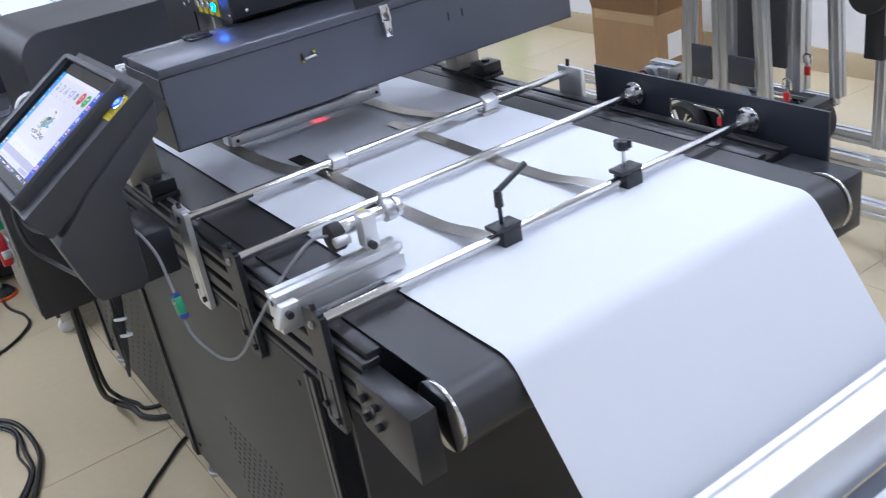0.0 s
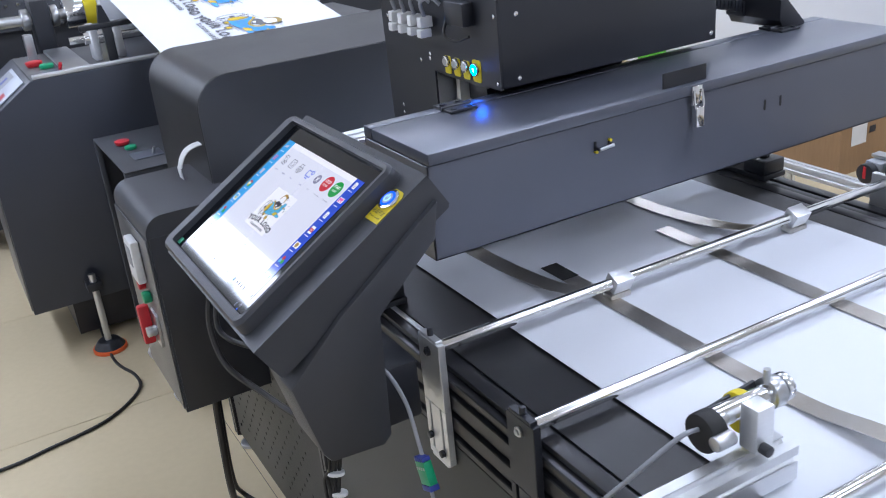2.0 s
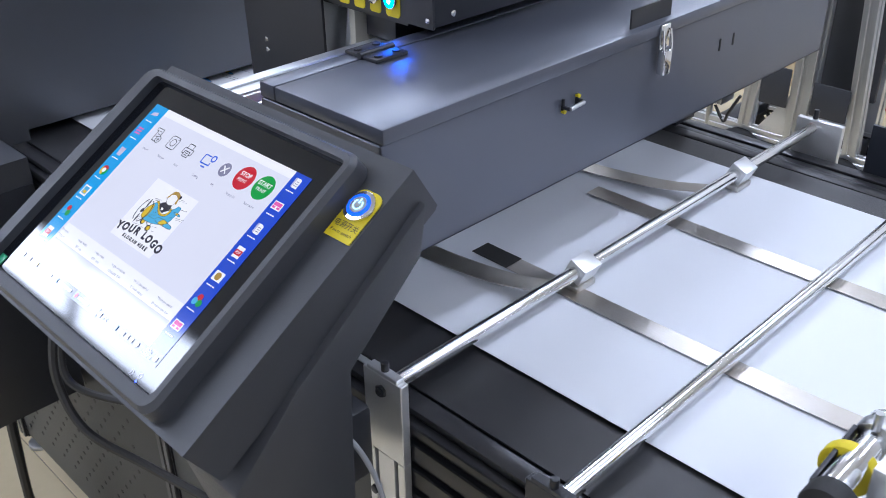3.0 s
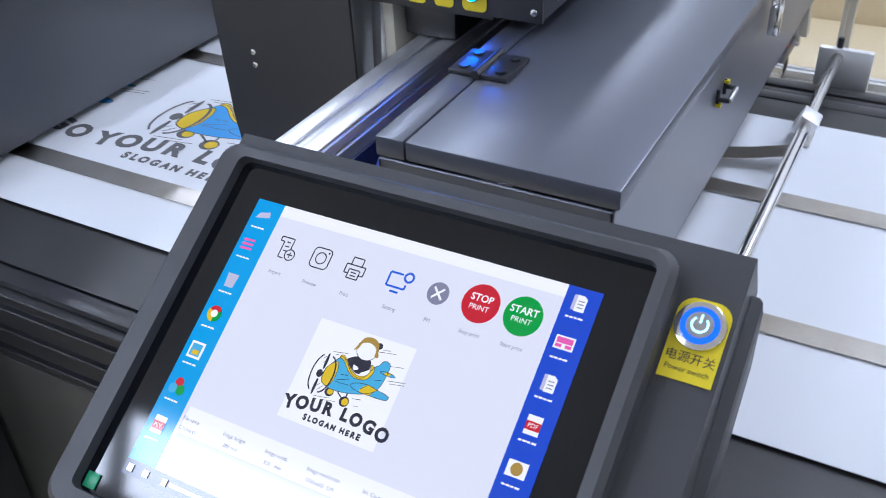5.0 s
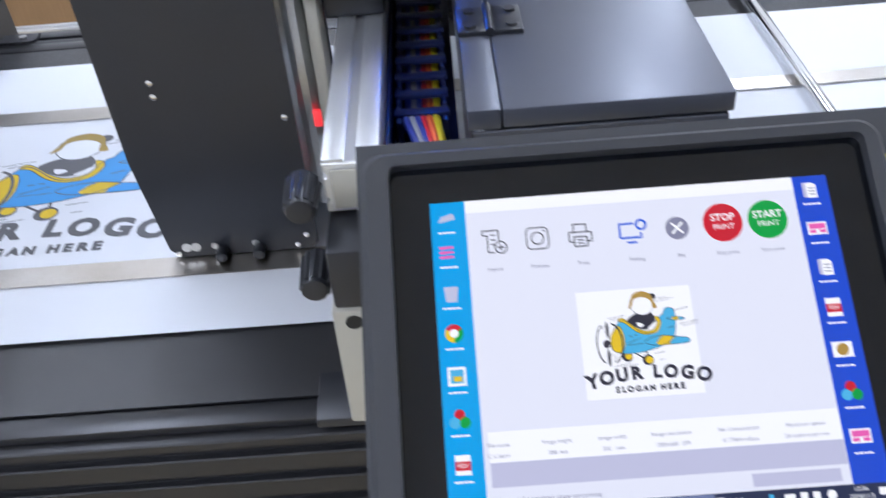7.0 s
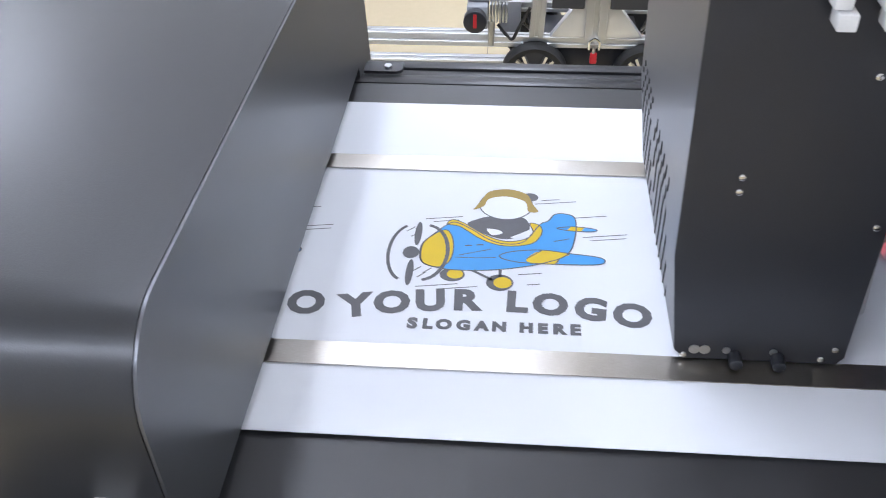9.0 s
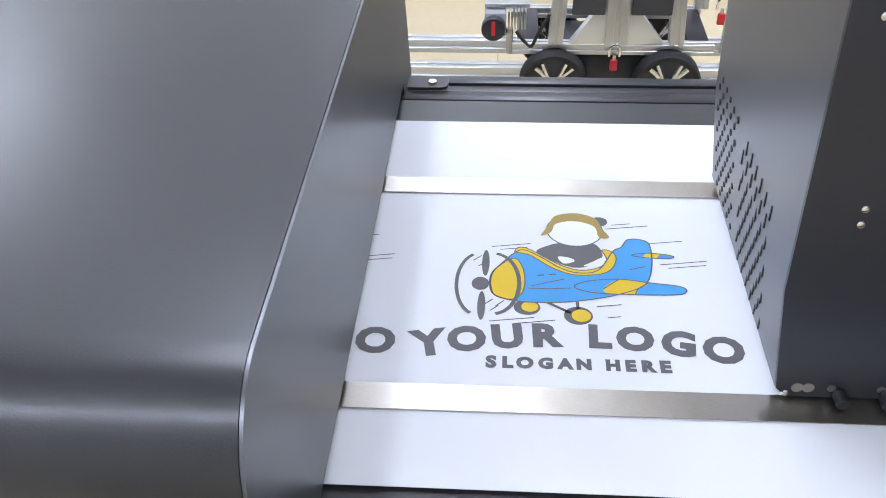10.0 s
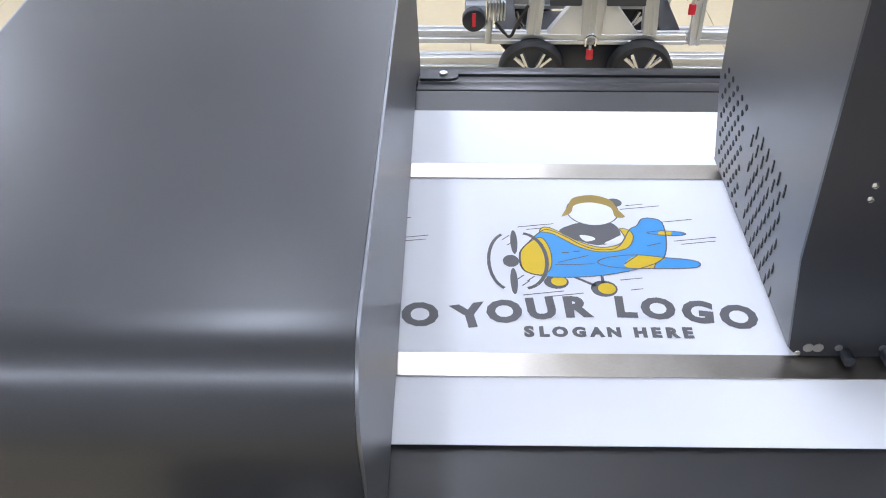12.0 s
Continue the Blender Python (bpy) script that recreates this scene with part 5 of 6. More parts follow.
# ---- electrical cabinet on the side of the table ----
def electrical_cabinet():
    t = thing("electrical_cabinet", (-0.24, 0.95, 0.47), "grey steel electrical cabinet with a red main switch", "electrical cabinet")
    x0, x1, y0, y1, z0, z1 = -0.342, -0.142, 0.815, 1.12, 0.47, 0.935
    r = 0.04
    prof = [(x0, z0)] + [(x0 + r + r * math.cos(a), z1 - r + r * math.sin(a)) for a in (math.pi - math.pi / 2 * k / 8 for k in range(9))] + [(x1, z1), (x1, z0)]
    part("body", prism(prof, "y", y0, y1), CONSOLE, t)
    part("door", box(x0 - 0.004, x0 - 0.0005, y0 + 0.006, y1 - 0.006, z0 + 0.008, z1 - 0.05, 0.001), GREYM, t, "satin grey sheet-steel cabinet door")
    part("front_sheet", box(x0 + 0.004, x1 - 0.002, y0 - 0.003, y0 - 0.0005, z0 + 0.002, z1 - 0.045, 0.001), BLACK, t)
    m = part("meter", box(x0 - 0.024, x0 - 0.0045, 0.90, 0.965, 0.76, 0.86, 0.005), WHITEP, t, "white plastic meter with a rounded case")
    part("meter_window", box(x0 - 0.0255, x0 - 0.0242, 0.91, 0.955, 0.80, 0.845, 0.001), GCABLE, m)
    part("red_button", rod((x0 - 0.020, 0.945, 0.745), (x0 - 0.004, 0.945, 0.745), 0.013, seg=20, bev=0.003), REDP, t)
    part("green_button", rod((x0 - 0.022, 0.905, 0.728), (x0 - 0.004, 0.905, 0.728), 0.014, seg=20, bev=0.003), GREENP, t)
    s = part("switch_plate", prism(rounded(0.875, 0.935, 0.61, 0.69, 0.008), "x", x0 - 0.010, x0 - 0.0045), STEEL, t, "chrome switch plate")
    part("switch_handle", box(x0 - 0.036, x0 - 0.0105, 0.925, 0.945, 0.605, 0.70, 0.005), REDP, s, "red rotary switch handle")
    part("key", rod((x0 - 0.032, 0.895, 0.65), (x0 - 0.0105, 0.895, 0.65), 0.012, seg=18, bev=0.002), STEEL, s)


electrical_cabinet()


# ---- small button box on castors ----
def button_box():
    t = thing("button_box", (-0.12, 1.85, 0.0), "narrow black floor cabinet with red and green buttons on top", "control box")
    x0, x1, y0, y1, z1 = -0.228, 0.03, 1.62, 2.08, 0.80
    part("top", box(x0, x1, y0, y1, z1 - 0.006, z1, 0.002), CONSOLE, t)
    part("front_rail", box(x0, x1, y0, y0 + 0.02, z1 - 0.10, z1 - 0.0065, 0.001), CONSOLE, t)
    part("back", box(x1 - 0.01, x1, y0 + 0.021, y1, 0.10, z1 - 0.0065), BLACK, t)
    part("rear_wall", box(x0 + 0.016, x1 - 0.0105, y1 - 0.01, y1, 0.10, z1 - 0.0065), BLACK, t)
    for y in (y0, y1 - 0.0265):
        part("leg", box(x0, x0 + 0.015, y + (0.021 if y == y0 else 0), y + 0.026, 0.08, z1 - 0.0065, 0.001), CONSOLE, t)
    part("shelf", box(x0 + 0.016, x1 - 0.0105, y0, y1 - 0.0105, 0.10, 0.42, 0.002), BLACK, t)
    part("red_button", rod((-0.165, 1.93, z1), (-0.165, 1.93, z1 + 0.014), 0.020, 0.024, seg=24, bev=0.004), REDP, t, "red mushroom button")
    part("green_button", rod((-0.155, 1.86, z1), (-0.155, 1.86, z1 + 0.011), 0.018, seg=24, bev=0.003), GREENP, t)
    p = part("toggle_plate", box(-0.175, -0.085, 1.72, 1.80, z1 + 0.0005, z1 + 0.003, 0.001), SHEET, t)
    part("toggle", rod((-0.115, 1.745, z1 + 0.003), (-0.108, 1.74, z1 + 0.024), 0.004, seg=10), STEEL, p)
    for y in (1.68, 2.02):
        c = rod((-0.20, y - 0.012, 0.028), (-0.20, y + 0.012, 0.028), 0.028, seg=24, bev=0.003)
        part("castor", c, WHITEP, t, "white castor wheel")
        part("castor_fork", box(-0.215, -0.18, y - 0.016, y + 0.016, 0.045, 0.08, 0.002), STEEL, t)
    part("red_wire", tube([(-0.205, 1.70, 0.72), (-0.235, 1.68, 0.68), (-0.225, 1.67, 0.62), (-0.19, 1.69, 0.585)], 0.0025, 6, 6), REDP, t)
    part("red_wire", tube([(-0.20, 1.72, 0.71), (-0.226, 1.70, 0.65), (-0.20, 1.70, 0.60)], 0.0025, 6, 6), REDP, t)


button_box()


# ---- unwinder with the paper roll ----
def unwinder():
    t = thing("unwinder", (0.2, 2.6, 0.0), "dark slate unwinder cabinet with a sloped keypad, on screw feet", "machine")
    side = [(-0.535, 0.19), (-0.535, 0.86), (-0.35, 0.985), (0.95, 0.985), (0.95, 0.19)]
    part("body", prism(side, "y", 2.25, 2.75, 0.003), DARKSL, t)
    part("side_sheet", box(-0.5385, -0.5355, 2.27, 2.73, 0.20, 0.85, 0.001), GREYM, t)
    part("plinth", box(-0.40, 0.90, 2.34, 2.70, 0.03, 0.189), BLACK, t)
    d = Vector((0.185, 0, 0.125)).normalized()
    m = Matrix.Translation((-0.4425, 2.44, 0.9255)) @ Matrix(((0, d.x, -d.z, 0), (-1, 0, 0, 0), (0, d.z, d.x, 0), (0, 0, 0, 1)))
    k = part("keypad", box(-0.15, 0.15, -0.092, 0.092, 0.0005, 0.004, 0.001, m=m), PALE, t, "pale keypad with two label fields")
    part("field", flat([[(-0.14, -0.08), (-0.01, -0.08), (-0.01, 0.08), (-0.14, 0.08)]], m, lift=0.0045), GCABLE, k)
    part("red_field", flat([[(0.06, -0.01), (0.085, -0.01), (0.085, 0.02), (0.06, 0.02)], [(0.09, -0.01), (0.11, -0.01), (0.11, 0.02), (0.09, 0.02)]], m, lift=0.0046), REDP, k)
    part("blue_field", flat([[(-0.09, 0.02), (-0.06, 0.02), (-0.06, 0.06), (-0.09, 0.06)]], m, lift=0.0049), BLUEP, k)
    bars = [[(0.02 + 0.03 * (i % 2), -0.07 + 0.014 * i), (0.04 + 0.03 * (i % 2), -0.07 + 0.014 * i), (0.04 + 0.03 * (i % 2), -0.066 + 0.014 * i), (0.02 + 0.03 * (i % 2), -0.066 + 0.014 * i)] for i in range(5)]
    part("key_caption", flat(bars, m, lift=0.0046), INK, k)
    part("top_sheet", box(-0.345, 0.945, 2.255, 2.745, 0.9852, 0.9868, 0.0005), GREYM, t, "bare grey steel top")
    z = 0.987
    part("red_button", rod((-0.30, 2.50, z), (-0.30, 2.50, z + 0.018), 0.026, 0.03, seg=24, bev=0.005), REDP, t)
    part("green_button", rod((-0.27, 2.43, z), (-0.27, 2.43, z + 0.014), 0.024, seg=24, bev=0.004), GREENP, t)
    p = part("toggle_plate", box(-0.30, -0.19, 2.30, 2.38, z, z + 0.003, 0.001), SHEET, t)
    part("toggle", rod((-0.24, 2.34, z + 0.003), (-0.235, 2.335, z + 0.026), 0.006, seg=10), REDP, p)
    part("channel", box(-0.235, -0.15, 2.28, 2.74, z, z + 0.012, 0.002), STEEL, t, "zinc mounting channel")
    part("edge_strip", box(-0.34, 0.94, 2.255, 2.275, z, z + 0.012, 0.002), ALU, t)
    # guide shaft with clamp collars
    part("guide_shaft", rod((-0.13, 2.42, z + 0.075), (0.75, 2.42, z + 0.075), 0.020, seg=24, bev=0.002), CHROME, t)
    part("thin_shaft", rod((-0.18, 2.42, z + 0.075), (-0.05, 2.42, z + 0.075), 0.012, seg=20), CHROME, t)
    for x in (-0.10, -0.02):
        b = box(x - 0.012, x + 0.012, 2.38, 2.46, z, z + 0.12, 0.004)
        part("shaft_stand", b, ALU, t)
    # unwind shaft on blocks
    part("unwind_shaft", rod((-0.36, 2.86, 1.10), (0.85, 2.86, 1.10), 0.020, seg=24, bev=0.002), STEEL, t)
    for x in (-0.255, -0.15):
        part("bearing", rod((x - 0.014, 2.86, 1.10), (x + 0.014, 2.86, 1.10), 0.040, seg=28, bev=0.004), STEEL, t)
    part("bearing_stand", box(-0.235, -0.17, 2.80, 2.92, 0.80, 1.17, 0.004), BLACK, t)
    part("stand_arm", box(-0.30, 0.9, 2.76, 2.96, 0.70, 0.80, 0.004), BLACK, t)
    part("gear_rack", box(-0.30, -0.27, 2.62, 2.66, z, z + 0.09, 0.003), STEEL, t)
    part("chuck", rod((-0.115, 2.86, 1.10), (-0.045, 2.86, 1.10), 0.058, seg=32, bev=0.003), CHROME, t)
    part("brass_chuck", rod((-0.044, 2.86, 1.10), (0.004, 2.86, 1.10), 0.060, seg=32, bev=0.003), YELLOW, t, "brass-coloured roll chuck")
    e = part("edge_guide", box(-0.15, 0.05, 2.33, 2.36, z + 0.112, z + 0.13, 0.003), BLACK, t, "black web edge guide")
    part("guide_fin", prism([(-0.085, 1.117), (-0.075, 1.175), (-0.063, 1.175), (-0.045, 1.117)], "y", 2.335, 2.355), BLACK, e)
    part("guide_post", box(-0.075, -0.045, 2.335, 2.358, z, 1.0985, 0.002), BLACK, e)
    for x in (-0.325, 0.85):
        part("foot_stud", rod((x, 2.21 if x < 0 else 2.4, 0.03), (x, 2.21 if x < 0 else 2.4, 0.30), 0.012, seg=14), STEEL, t)
        part("foot_pad", rod((x, 2.21 if x < 0 else 2.4, 0.014), (x, 2.21 if x < 0 else 2.4, 0.040), 0.056, 0.036, seg=28, bev=0.003), BLACK, t)
        part("foot_ring", rod((x, 2.21 if x < 0 else 2.4, 0.0), (x, 2.21 if x < 0 else 2.4, 0.014), 0.060, seg=28, bev=0.002), ORANGE, t, "orange rubber foot ring")
    part("foot_arm", box(-0.35, -0.30, 2.19, 2.249, 0.24, 0.27, 0.002), BLACK, t)


unwinder()


def paper_roll():
    t = thing("paper_roll", (0.31, 2.86, 1.0), "white printed paper roll feeding the press", "paper roll")
    part("roll", rod((0.006, 2.86, 1.10), (0.62, 2.86, 1.10), 0.115, seg=48, bev=0.002), PAPER, t)
    pts = [(1.365, 0.975), (1.6, 1.02), (2.0, 1.085), (2.4, 1.15), (2.82, 1.216)]
    b = skin(pts[::-1], 0.0006, 0.0, 0.62)
    part("web", b, PAPER, t)


paper_roll()
for k in range(3):
    y = 2.78 - PITCH * k
    d = Vector((0, -1, -0.159)).normalized()
    n = Vector((0, -0.159, 1)).normalized()
    zz = 1.085 + (y - 2.0) * 0.16
    o = Vector((0.30, y, zz)) + n * 0.0035
    m = Matrix.Translation(o) @ Matrix(((0, 1, 0, 0), (d.y, 0, n.y, 0), (d.z, 0, n.z, 0), (0, 0, 0, 1))) @ Matrix.Scale(0.001, 4)
    p = thing("print", tuple(o), "printed toy aeroplane picture with grey lettering, on the paper", "print", "prints on the web")
    artwork(m, (GREYINK, INKB, INKY, INKO, INKW), p, 0.05)


def far_machine():
    t = thing("slitter", (-0.2, 3.8, 0.0), "long black machine with a dotted front guard and film on top", "machine")
    part("body", box(-1.6, 1.6, 3.55, 4.2, 0.10, 1.02, 0.006), BLACK, t)
    part("guard", prism([(3.50, 0.98), (3.54, 0.98), (3.60, 1.13), (3.56, 1.13)], "x", -1.6, 1.6, 0.002), BLACK, t)
    dots = None
    for i in range(60):
        x = -1.5 + i * 0.05
        dots = rod((x, 3.534, 1.085), (x, 3.538, 1.087), 0.007, seg=8, bm=dots)
    tagged(part("rivet", dots, STEEL, t), kind="stuff")
    part("sheet", box(-0.9, 0.9, 3.66, 4.1, 1.021, 1.05, 0.008), WHITEP, t, "white sheet lying on the machine")
    part("film", rod((-0.2, 3.85, 1.11), (0.55, 3.85, 1.11), 0.06, seg=24, bev=0.004), TARP, t, "blue film roll")
    part("roller", rod((0.7, 3.72, 1.10), (1.5, 3.72, 1.10), 0.045, seg=24, bev=0.002), STEEL, t)
    for x in (0.66, 1.1, 1.52):
        part("roller_stand", box(x - 0.02, x + 0.02, 3.66, 3.78, 1.02, 1.2, 0.003), ALU, t)
    for x in (-1.5, 1.5):
        part("foot", box(x - 0.05, x + 0.05, 3.6, 4.15, 0, 0.10, 0.004), BLACK, t)


far_machine()


# ---- aluminium infeed profile at the front ----
def takeup():
    t = thing("infeed_table", (0.35, -1.05, 0.0), "broad slotted aluminium profile carrying the paper at the front", "profile")
    y0, y1 = SLOT_Y - 0.028, -1.075
    part("top_profile", prism([(y0, 0.712), (y0 - 0.012, 0.712), (y0 - 0.014, 0.706), (y0 - 0.040, 0.698), (y0 - 0.044, 0.703), (y0 - 0.058, 0.699), (y0 - 0.075, 0.676), (y0 - 0.08, 0.63), (y0, 0.63)], "x", -0.25, 0.98, 0.0), ALU, t, "ribbed aluminium profile")
    part("slot_bar", box(-0.25, 0.98, SLOT_Y - 0.0275, SLOT_Y - 0.020, 0.64, 0.700), BLACK, t)
    part("front_board", box(-0.24, 0.97, y0 - 0.30, y0 - 0.0805, 0.585, 0.629, 0.003), SHEET, t)
    part("lower_sheet", box(0.0, 0.62, y0 - 0.28, y0 - 0.11, 0.6295, 0.6315), PAPER, t, "white paper on the lower board")
    for x in (-0.2, 0.93):
        part("leg", box(x - 0.025, x + 0.025, y0 - 0.14, y0 - 0.09, 0.0, 0.584, 0.003), ALU, t)


takeup()


# ---- aluminium frame with wheels beside the press ----
def wheel(t, x, y, z, r):
    w = part("wheel", rod((x - 0.022, y, z), (x + 0.022, y, z), r * 0.80, seg=36), BLACK, t, "spoked wheel with a black tyre")
    prof = [(0.80, -0.024), (0.93, -0.027), (1.0, -0.016), (1.0, 0.016), (0.93, 0.027), (0.80, 0.024)]
    b = bmesh.new()
    rings = [[b.verts.new((x + o, y + r * k * math.cos(a), z + r * k * math.sin(a))) for a in (math.tau * i / 36 for i in range(36))] for k, o in prof]
    for p, q in zip(rings, rings[1:] + rings[:1]):
        for i in range(36):
            b.faces.new((p[i], p[(i + 1) % 36], q[(i + 1) % 36], q[i]))
    part("tyre", b, RUBBER, w)
    for sx in (-1, 1):
        for i in range(5):
            a = math.tau * i / 5 + 0.942
            for da in (-0.16, 0.16):
                part("spoke", rod((x + sx * 0.024, y + 0.2 * r * math.cos(a), z + 0.2 * r * math.sin(a)), (x + sx * 0.024, y + 0.78 * r * math.cos(a + da), z + 0.78 * r * math.sin(a + da)), 0.0075, seg=6), CHROME, w)
        part("hub", rod((x + sx * 0.020, y, z), (x + sx * 0.032, y, z), 0.22 * r, seg=18, bev=0.002), CHROME, w)


def post(t, a, b, w=0.04):
    """A slotted square profile between two points."""
    a, b = Vector(a), Vector(b)
    d = b - a
    m = Matrix.Translation(a) @ d.to_track_quat("Z", "Y").to_matrix().to_4x4()
    h = d.length
    bm = box(-w * 0.34, w * 0.34, -w * 0.34, w * 0.34, 0, h, m=m)
    for sx in (-1, 1):
        for sy in (-1, 1):
            bm = box(sx * w / 2, sx * w * 0.12, sy * w / 2, sy * w * 0.12, 0, h, 0.001, 1, m=m, bm=bm)
    part("profile", bm, ALUY, t)


def wheel_frame():
    t = thing("profile_frame", (2.05, 0.4, 0.0), "slotted aluminium profile frame with spoked wheels and a gear motor", "machine frame")
    zb = 0.392
    for x in (1.93, 2.22):
        for y in (0.322, 0.641):
            wheel(t, x, y, 0.298, 0.096)
    part("base", box(1.965, 2.185, 0.34, 0.615, 0.25, 0.37, 0.004), BLACK, t, "black base between the wheels")
    post(t, (1.955, 0.20, zb), (1.955, 0.76, zb), 0.032)
    post(t, (2.20, 0.20, zb), (2.20, 0.76, zb), 0.032)
    for y in (0.24, 0.715):
        part("corner_block", box(1.97, 2.19, y - 0.03, y + 0.03, 0.372, 0.4075, 0.003), BLACK, t)
    post(t, (1.955, 0.475, 0.408), (1.955, 0.475, 1.75), 0.06)
    post(t, (1.955, 0.64, 0.408), (1.955, 0.565, 1.75))
    post(t, (1.955, 0.305, 0.408), (1.955, 0.385, 1.75))
    post(t, (2.20, 0.36, 0.408), (2.20, 0.36, 1.75), 0.06)
    post(t, (2.20, 0.20, 0.408), (2.20, 0.28, 1.75))
    part("black_board", box(2.06, 2.075, 0.31, 0.52, 0.53, 1.7, 0.003), CONSOLE, t)
    for y0, y1 in ((0.50, 0.60), (0.45, 0.34)):
        part("gusset", prism([(y0, 0.409), (y1, 0.409), (y0, 0.55)], "x", 1.94, 1.97, 0.001), ALU, t)
    part("clamp_plate", box(1.925, 1.932, 0.33, 0.44, 0.50, 0.60, 0.004), CONSOLE, t)
    part("clamp_plate", box(1.925, 1.932, 0.51, 0.60, 0.50, 0.62, 0.004), CONSOLE, t)
    # floor rails on which it stands
    for x in (1.93, 2.22):
        post(t, (x, -0.95, 0.178), (x, 1.55, 0.178), 0.048)
    post(t, (2.34, -0.95, 0.215), (2.34, 1.75, 0.215), 0.045)
    for y in (-0.9, -0.2, 1.5):
        post(t, (1.955, y, 0.178), (2.195, y, 0.178), 0.035)
        for x in (1.93, 2.22):
            post(t, (x, y, 0.0), (x, y, 0.153), 0.045)
        post(t, (2.34, y, 0.0), (2.34, y, 0.192), 0.045)
    # gear motor
    g = part("gear_motor", box(1.93, 2.02, 0.80, 0.86, 0.40, 0.47, 0.006), GCABLE, t, "grey gear motor")
    for i in range(6):
        part("cooling_fin", box(1.935, 2.015, 0.745 + i * 0.009, 0.7505 + i * 0.009, 0.42, 0.475, 0.002), STEEL, g)
    part("motor_shaft", rod((1.90, 0.835, 0.435), (1.93, 0.835, 0.435), 0.033, seg=24, bev=0.003), BLACK, g)
    part("red_mark", box(1.897, 1.8995, 0.830, 0.840, 0.42, 0.46), REDP, g)
    part("bracket", box(1.96, 2.0, 0.735, 0.86, 0.475, 0.485, 0.001), STEEL, g)
    part("pin", rod((1.95, 0.79, 0.345), (1.95, 0.79, 0.42), 0.010, seg=12), STEEL, g)
    part("cable", tube([(1.95, 0.75, 0.44), (1.94, 0.71, 0.40), (1.93, 0.69, 0.44), (1.93, 0.66, 0.50)], 0.005, 6, 6), CABLE, t)
    g.location.y -= 0.022
    g.location.z += 0.03
    # shackles and red hooks
    for x, y, z in ((1.925, 0.475, 0.40), (1.925, 0.20, 0.54), (2.17, 0.30, 0.54)):
        s = part("shackle", tube([(x, y - 0.014, z - 0.02), (x - 0.004, y - 0.014, z + 0.005), (x - 0.004, y, z + 0.016), (x - 0.004, y + 0.014, z + 0.005), (x, y + 0.014, z - 0.02)], 0.004, 5, 8), CHROME, t, "chrome shackle")
        part("red_hook", box(x - 0.008, x + 0.004, y - 0.010, y + 0.010, z - 0.062, z - 0.03, 0.003), REDP, s)
        part("swivel", rod((x - 0.002, y, z - 0.032), (x - 0.002, y, z - 0.015), 0.005, seg=10), STEEL, s)
    part("drive_belt", box(2.21, 2.25, 0.05, 0.12, 0.55, 1.6, 0.004), BLACK, t)
    for z in (0.78, 1.02):
        part("drive_pulley", rod((2.15, 0.085, z), (2.26, 0.085, z), 0.065, seg=28, bev=0.004), RUBBER, t)
        part("drive_motor", box(2.12, 2.2, -0.05, 0.0, z - 0.12, z - 0.03, 0.01), GCABLE, t)
    post(t, (2.27, 0.085, 0.22), (2.27, 0.085, 1.7), 0.035)


wheel_frame()


# ---- carton by the wall ----
def carton():
    t = thing("carton", (3.06, 1.87, 0.0), "brown cardboard carton, open, with taped folds and a white label", "cardboard box")
    x0, x1, y0, y1, z1 = 2.84, 3.17, 1.64, 2.10, 0.37
    for a in ((x0, x1, y0, y0 + 0.006, 0, z1), (x0, x1, y1 - 0.006, y1, 0, z1), (x0, x0 + 0.006, y0 + 0.0062, y1 - 0.0062, 0, z1), (x1 - 0.006, x1, y0 + 0.0062, y1 - 0.0062, 0, z1), (x0 + 0.0062, x1 - 0.0062, y0 + 0.0062, y1 - 0.0062, 0, 0.006)):
        part("panel", box(*a), CARD, t)
    for (p0, p1, d) in (((x0, y0), (x0, y1), (-0.012, 0)), ((x0, y0), (x1, y0), (0, -0.012)), ((x0, y1), (x1, y1), (0, 0.03)), ((x1, y0), (x1, y1), (0.02, 0))):
        b = bmesh.new()
        zt = z1 + 0.085
        vs = [b.verts.new((*p0, z1 + 0.0005)), b.verts.new((*p1, z1 + 0.0005)), b.verts.new((p1[0] + d[0], p1[1] + d[1], zt)), b.verts.new((p0[0] + d[0], p0[1] + d[1], zt))]
        b.faces.new(vs)
        bmesh.ops.solidify(b, geom=b.faces[:], thickness=0.005)
        part("flap", b, CARD, t)
    part("tape", box(x0 - 0.002, x0 - 0.0005, y0 + 0.02, y1 - 0.02, z1 - 0.05, z1 - 0.005), TAPE, t)
    lab = part("paper_label", box(x0 + 0.07, x0 + 0.17, y0 - 0.0025, y0 - 0.0006, 0.13, 0.26), WHITEP, t, "white shipping label")
    bars = box(x0 + 0.19, x0 + 0.23, y0 - 0.0025, y0 - 0.0006, 0.17, 0.20)
    part("printed_mark", bars, INK, t)


carton()
p = thing("wall_panel", (3.41, 1.5, 0.53), "flat white cover panel with a thin grey outline on the wall", "wall panel")
part("plate", box(3.412, 3.4195, 1.15, 1.79, 0.53, 1.35, 0.001), WHITEP, p)
part("outline", box(3.409, 3.4115, 1.19, 1.75, 0.57, 0.575), GCABLE, p)
part("outline", box(3.409, 3.4115, 1.745, 1.75, 0.5755, 1.3), GCABLE, p)
single("green_board", box(3.36, 3.40, 3.40, 3.62, 0.0, 1.5, 0.003), LIME, "tall lime green board leaning by the wall", "board")


# ---- cables ----
def cable(pts, r, label="black cable lying on the tiles", mtl=CABLE):
    single("cable", tube(pts, r, 8, 8), mtl, label, "cable", "cables")


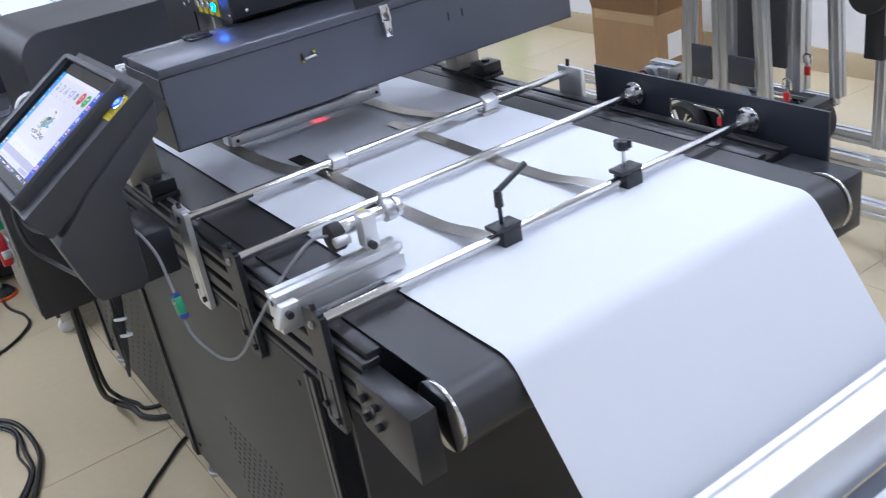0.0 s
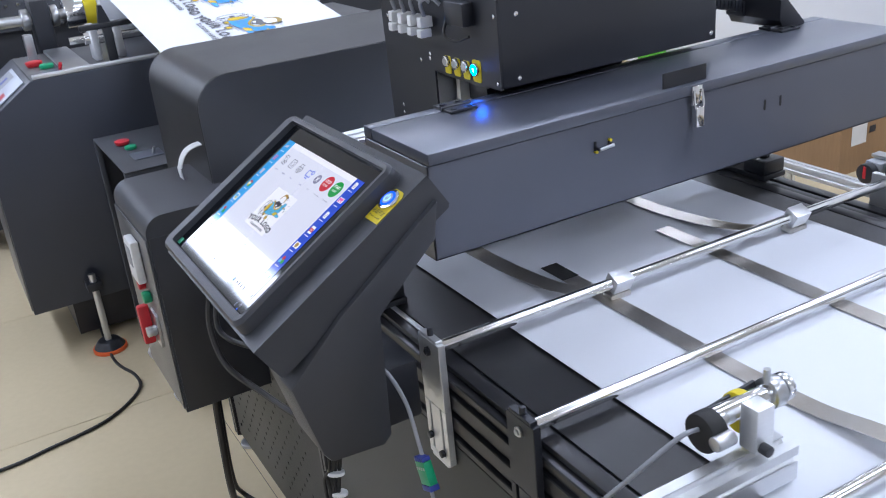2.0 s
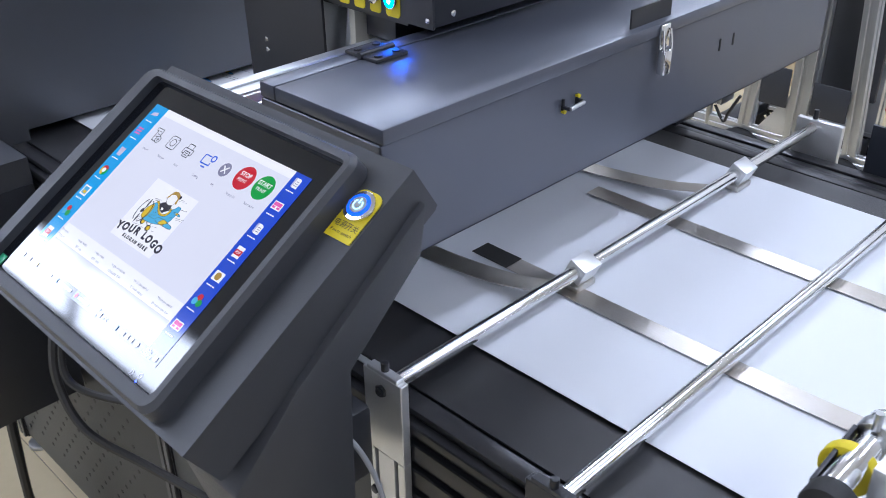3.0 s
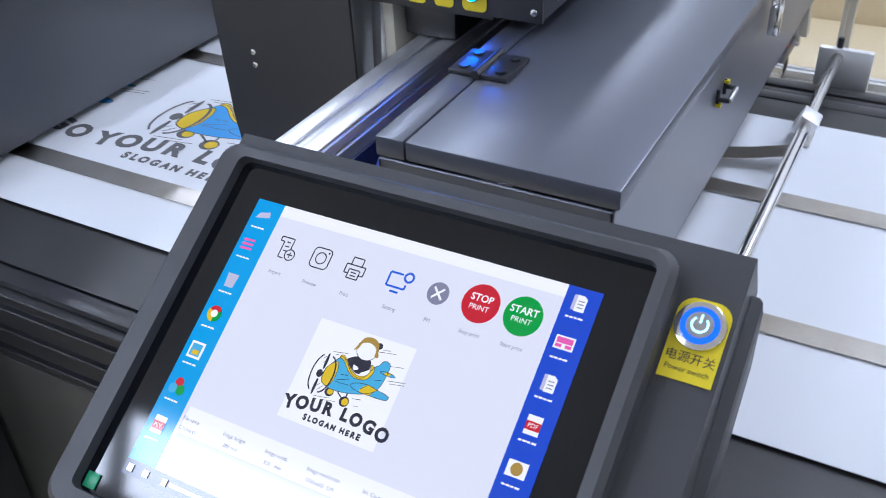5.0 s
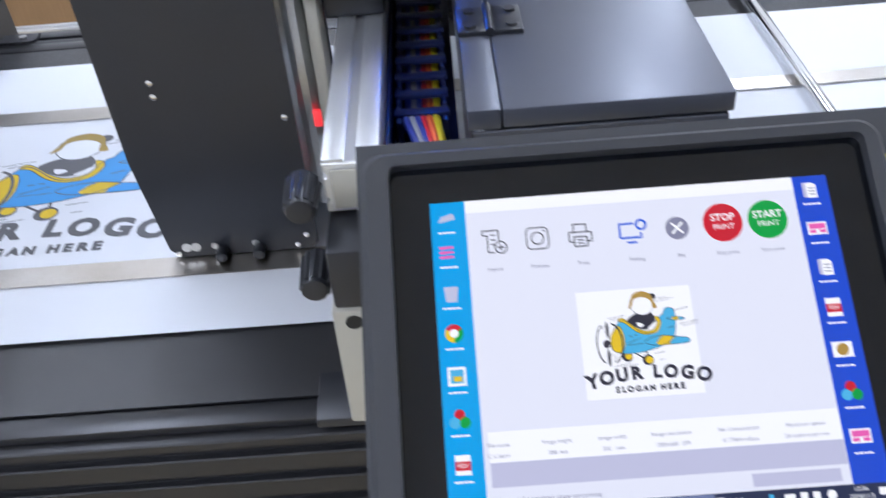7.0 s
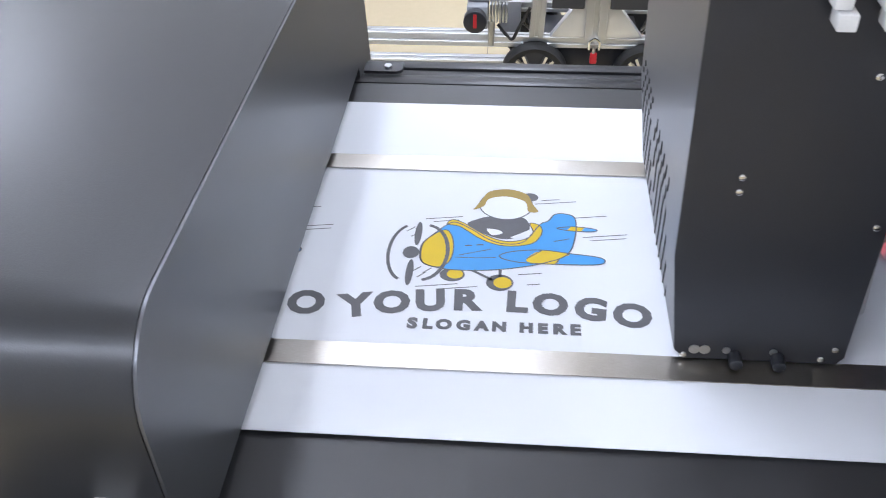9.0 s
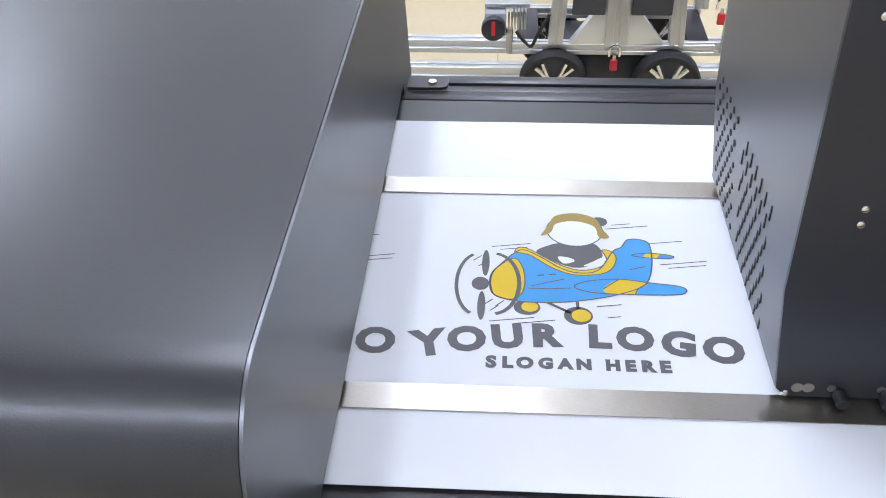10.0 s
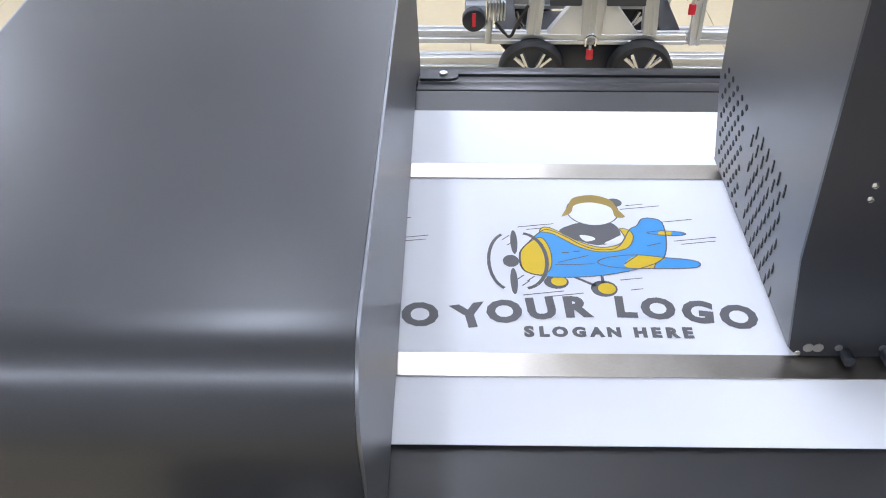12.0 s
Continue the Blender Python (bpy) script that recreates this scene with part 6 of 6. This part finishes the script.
cable([(-0.30, 2.52, 0.30), (-0.318, 2.50, 0.06), (-0.322, 2.42, 0.007), (-0.335, 2.10, 0.006), (-0.297, 1.94, 0.006), (-0.313, 1.83, 0.006), (-0.433, 1.716, 0.006), (-0.611, 1.666, 0.006), (-0.815, 1.639, 0.006), (-1.3, 1.70, 0.006)], 0.0055)
cable([(-0.25, 0.90, 0.50), (-0.262, 0.895, 0.40), (-0.262, 0.93, 0.15), (-0.225, 1.05, 0.02), (-0.19, 0.98, 0.0095), (-0.175, 0.90, 0.0095), (-0.10, 0.84, 0.0095), (0.1, 0.80, 0.0095)], 0.009, "thick black cable running from the cabinet to the floor")
cable([(-0.24, 0.93, 0.50), (-0.245, 0.94, 0.38), (-0.235, 1.02, 0.12), (-0.205, 1.08, 0.015), (-0.17, 1.0, 0.007), (-0.145, 0.94, 0.007), (0.0, 0.90, 0.007)], 0.0065, "black cable running from the cabinet to the floor")
cable([(-0.05, 0.75, 0.006), (-0.139, 0.696, 0.006), (-0.20, 0.64, 0.006), (-0.293, 0.551, 0.006), (-0.42, 0.40, 0.006)], 0.0055)
for k, (r, off) in enumerate(((0.0075, 0.0), (0.0065, 0.035), (0.004, 0.055))):
    cable([(-0.9 + off, 1.20 - off, 0.008), (-0.73 + off * 0.4, 1.345 - off, 0.008 + 0.004 * k), (-0.60, 1.315 - off, 0.008 + 0.004 * k), (-0.50 - off * 0.3, 1.20 - off, 0.009), (-0.476 - off, 1.01, 0.009), (-0.50 - off * 0.5, 0.88, 0.012), (-0.56 - off, 0.74, 0.009), (-0.66 - off, 0.62, 0.008)], r, "coiled black cable lying on the tiles")
cable([(-0.37, 0.20, 1.03), (-0.385, 0.19, 0.97), (-0.38, 0.16, 0.915), (-0.35, 0.10, 0.885), (-0.32, 0.0, 0.872), (-0.30, -0.03, 0.85)], 0.0048, "black cable looping under the console")
cable([(-0.355, 0.22, 1.02), (-0.37, 0.20, 0.95), (-0.33, 0.12, 0.94), (-0.30, 0.07, 0.95)], 0.0042, "black cable looping under the console")
for k in range(4):
    dx = 0.006 * k
    cable([(-0.285 - dx, -0.02 + 0.006 * k, 0.885), (-0.292 - dx, -0.022, 0.83 - 0.005 * k), (-0.30 - dx, -0.02 + 0.003 * k, 0.78), (-0.315 - 0.3 * dx, -0.03, 0.725 - 0.006 * k), (-0.325, -0.035 - 0.003 * k, 0.705 - 0.004 * k), (-0.312 - 0.2 * dx, -0.03, 0.73), (-0.296 - dx, -0.012, 0.80)], 0.0027, "bundle of black wires hanging under the console")
for z in (0.80, 0.765):
    single("cable_tie", rod((-0.302, -0.02, z), (-0.303, -0.021, z - 0.005), 0.0125, seg=16, bev=0.001), WHITEP, "white cable tie round the wires", "cable tie", "cable ties")
single("ribbon_cable", ribbon([(-0.20, 1.02, 0.93), (-0.205, 1.00, 0.97), (-0.19, 0.985, 1.005), (-0.16, 0.97, 1.02), (-0.13, 0.965, 1.015)], 0.03, 0.002, "y"), WHITEP, "white flat cable arching out of the cabinet", "cable")
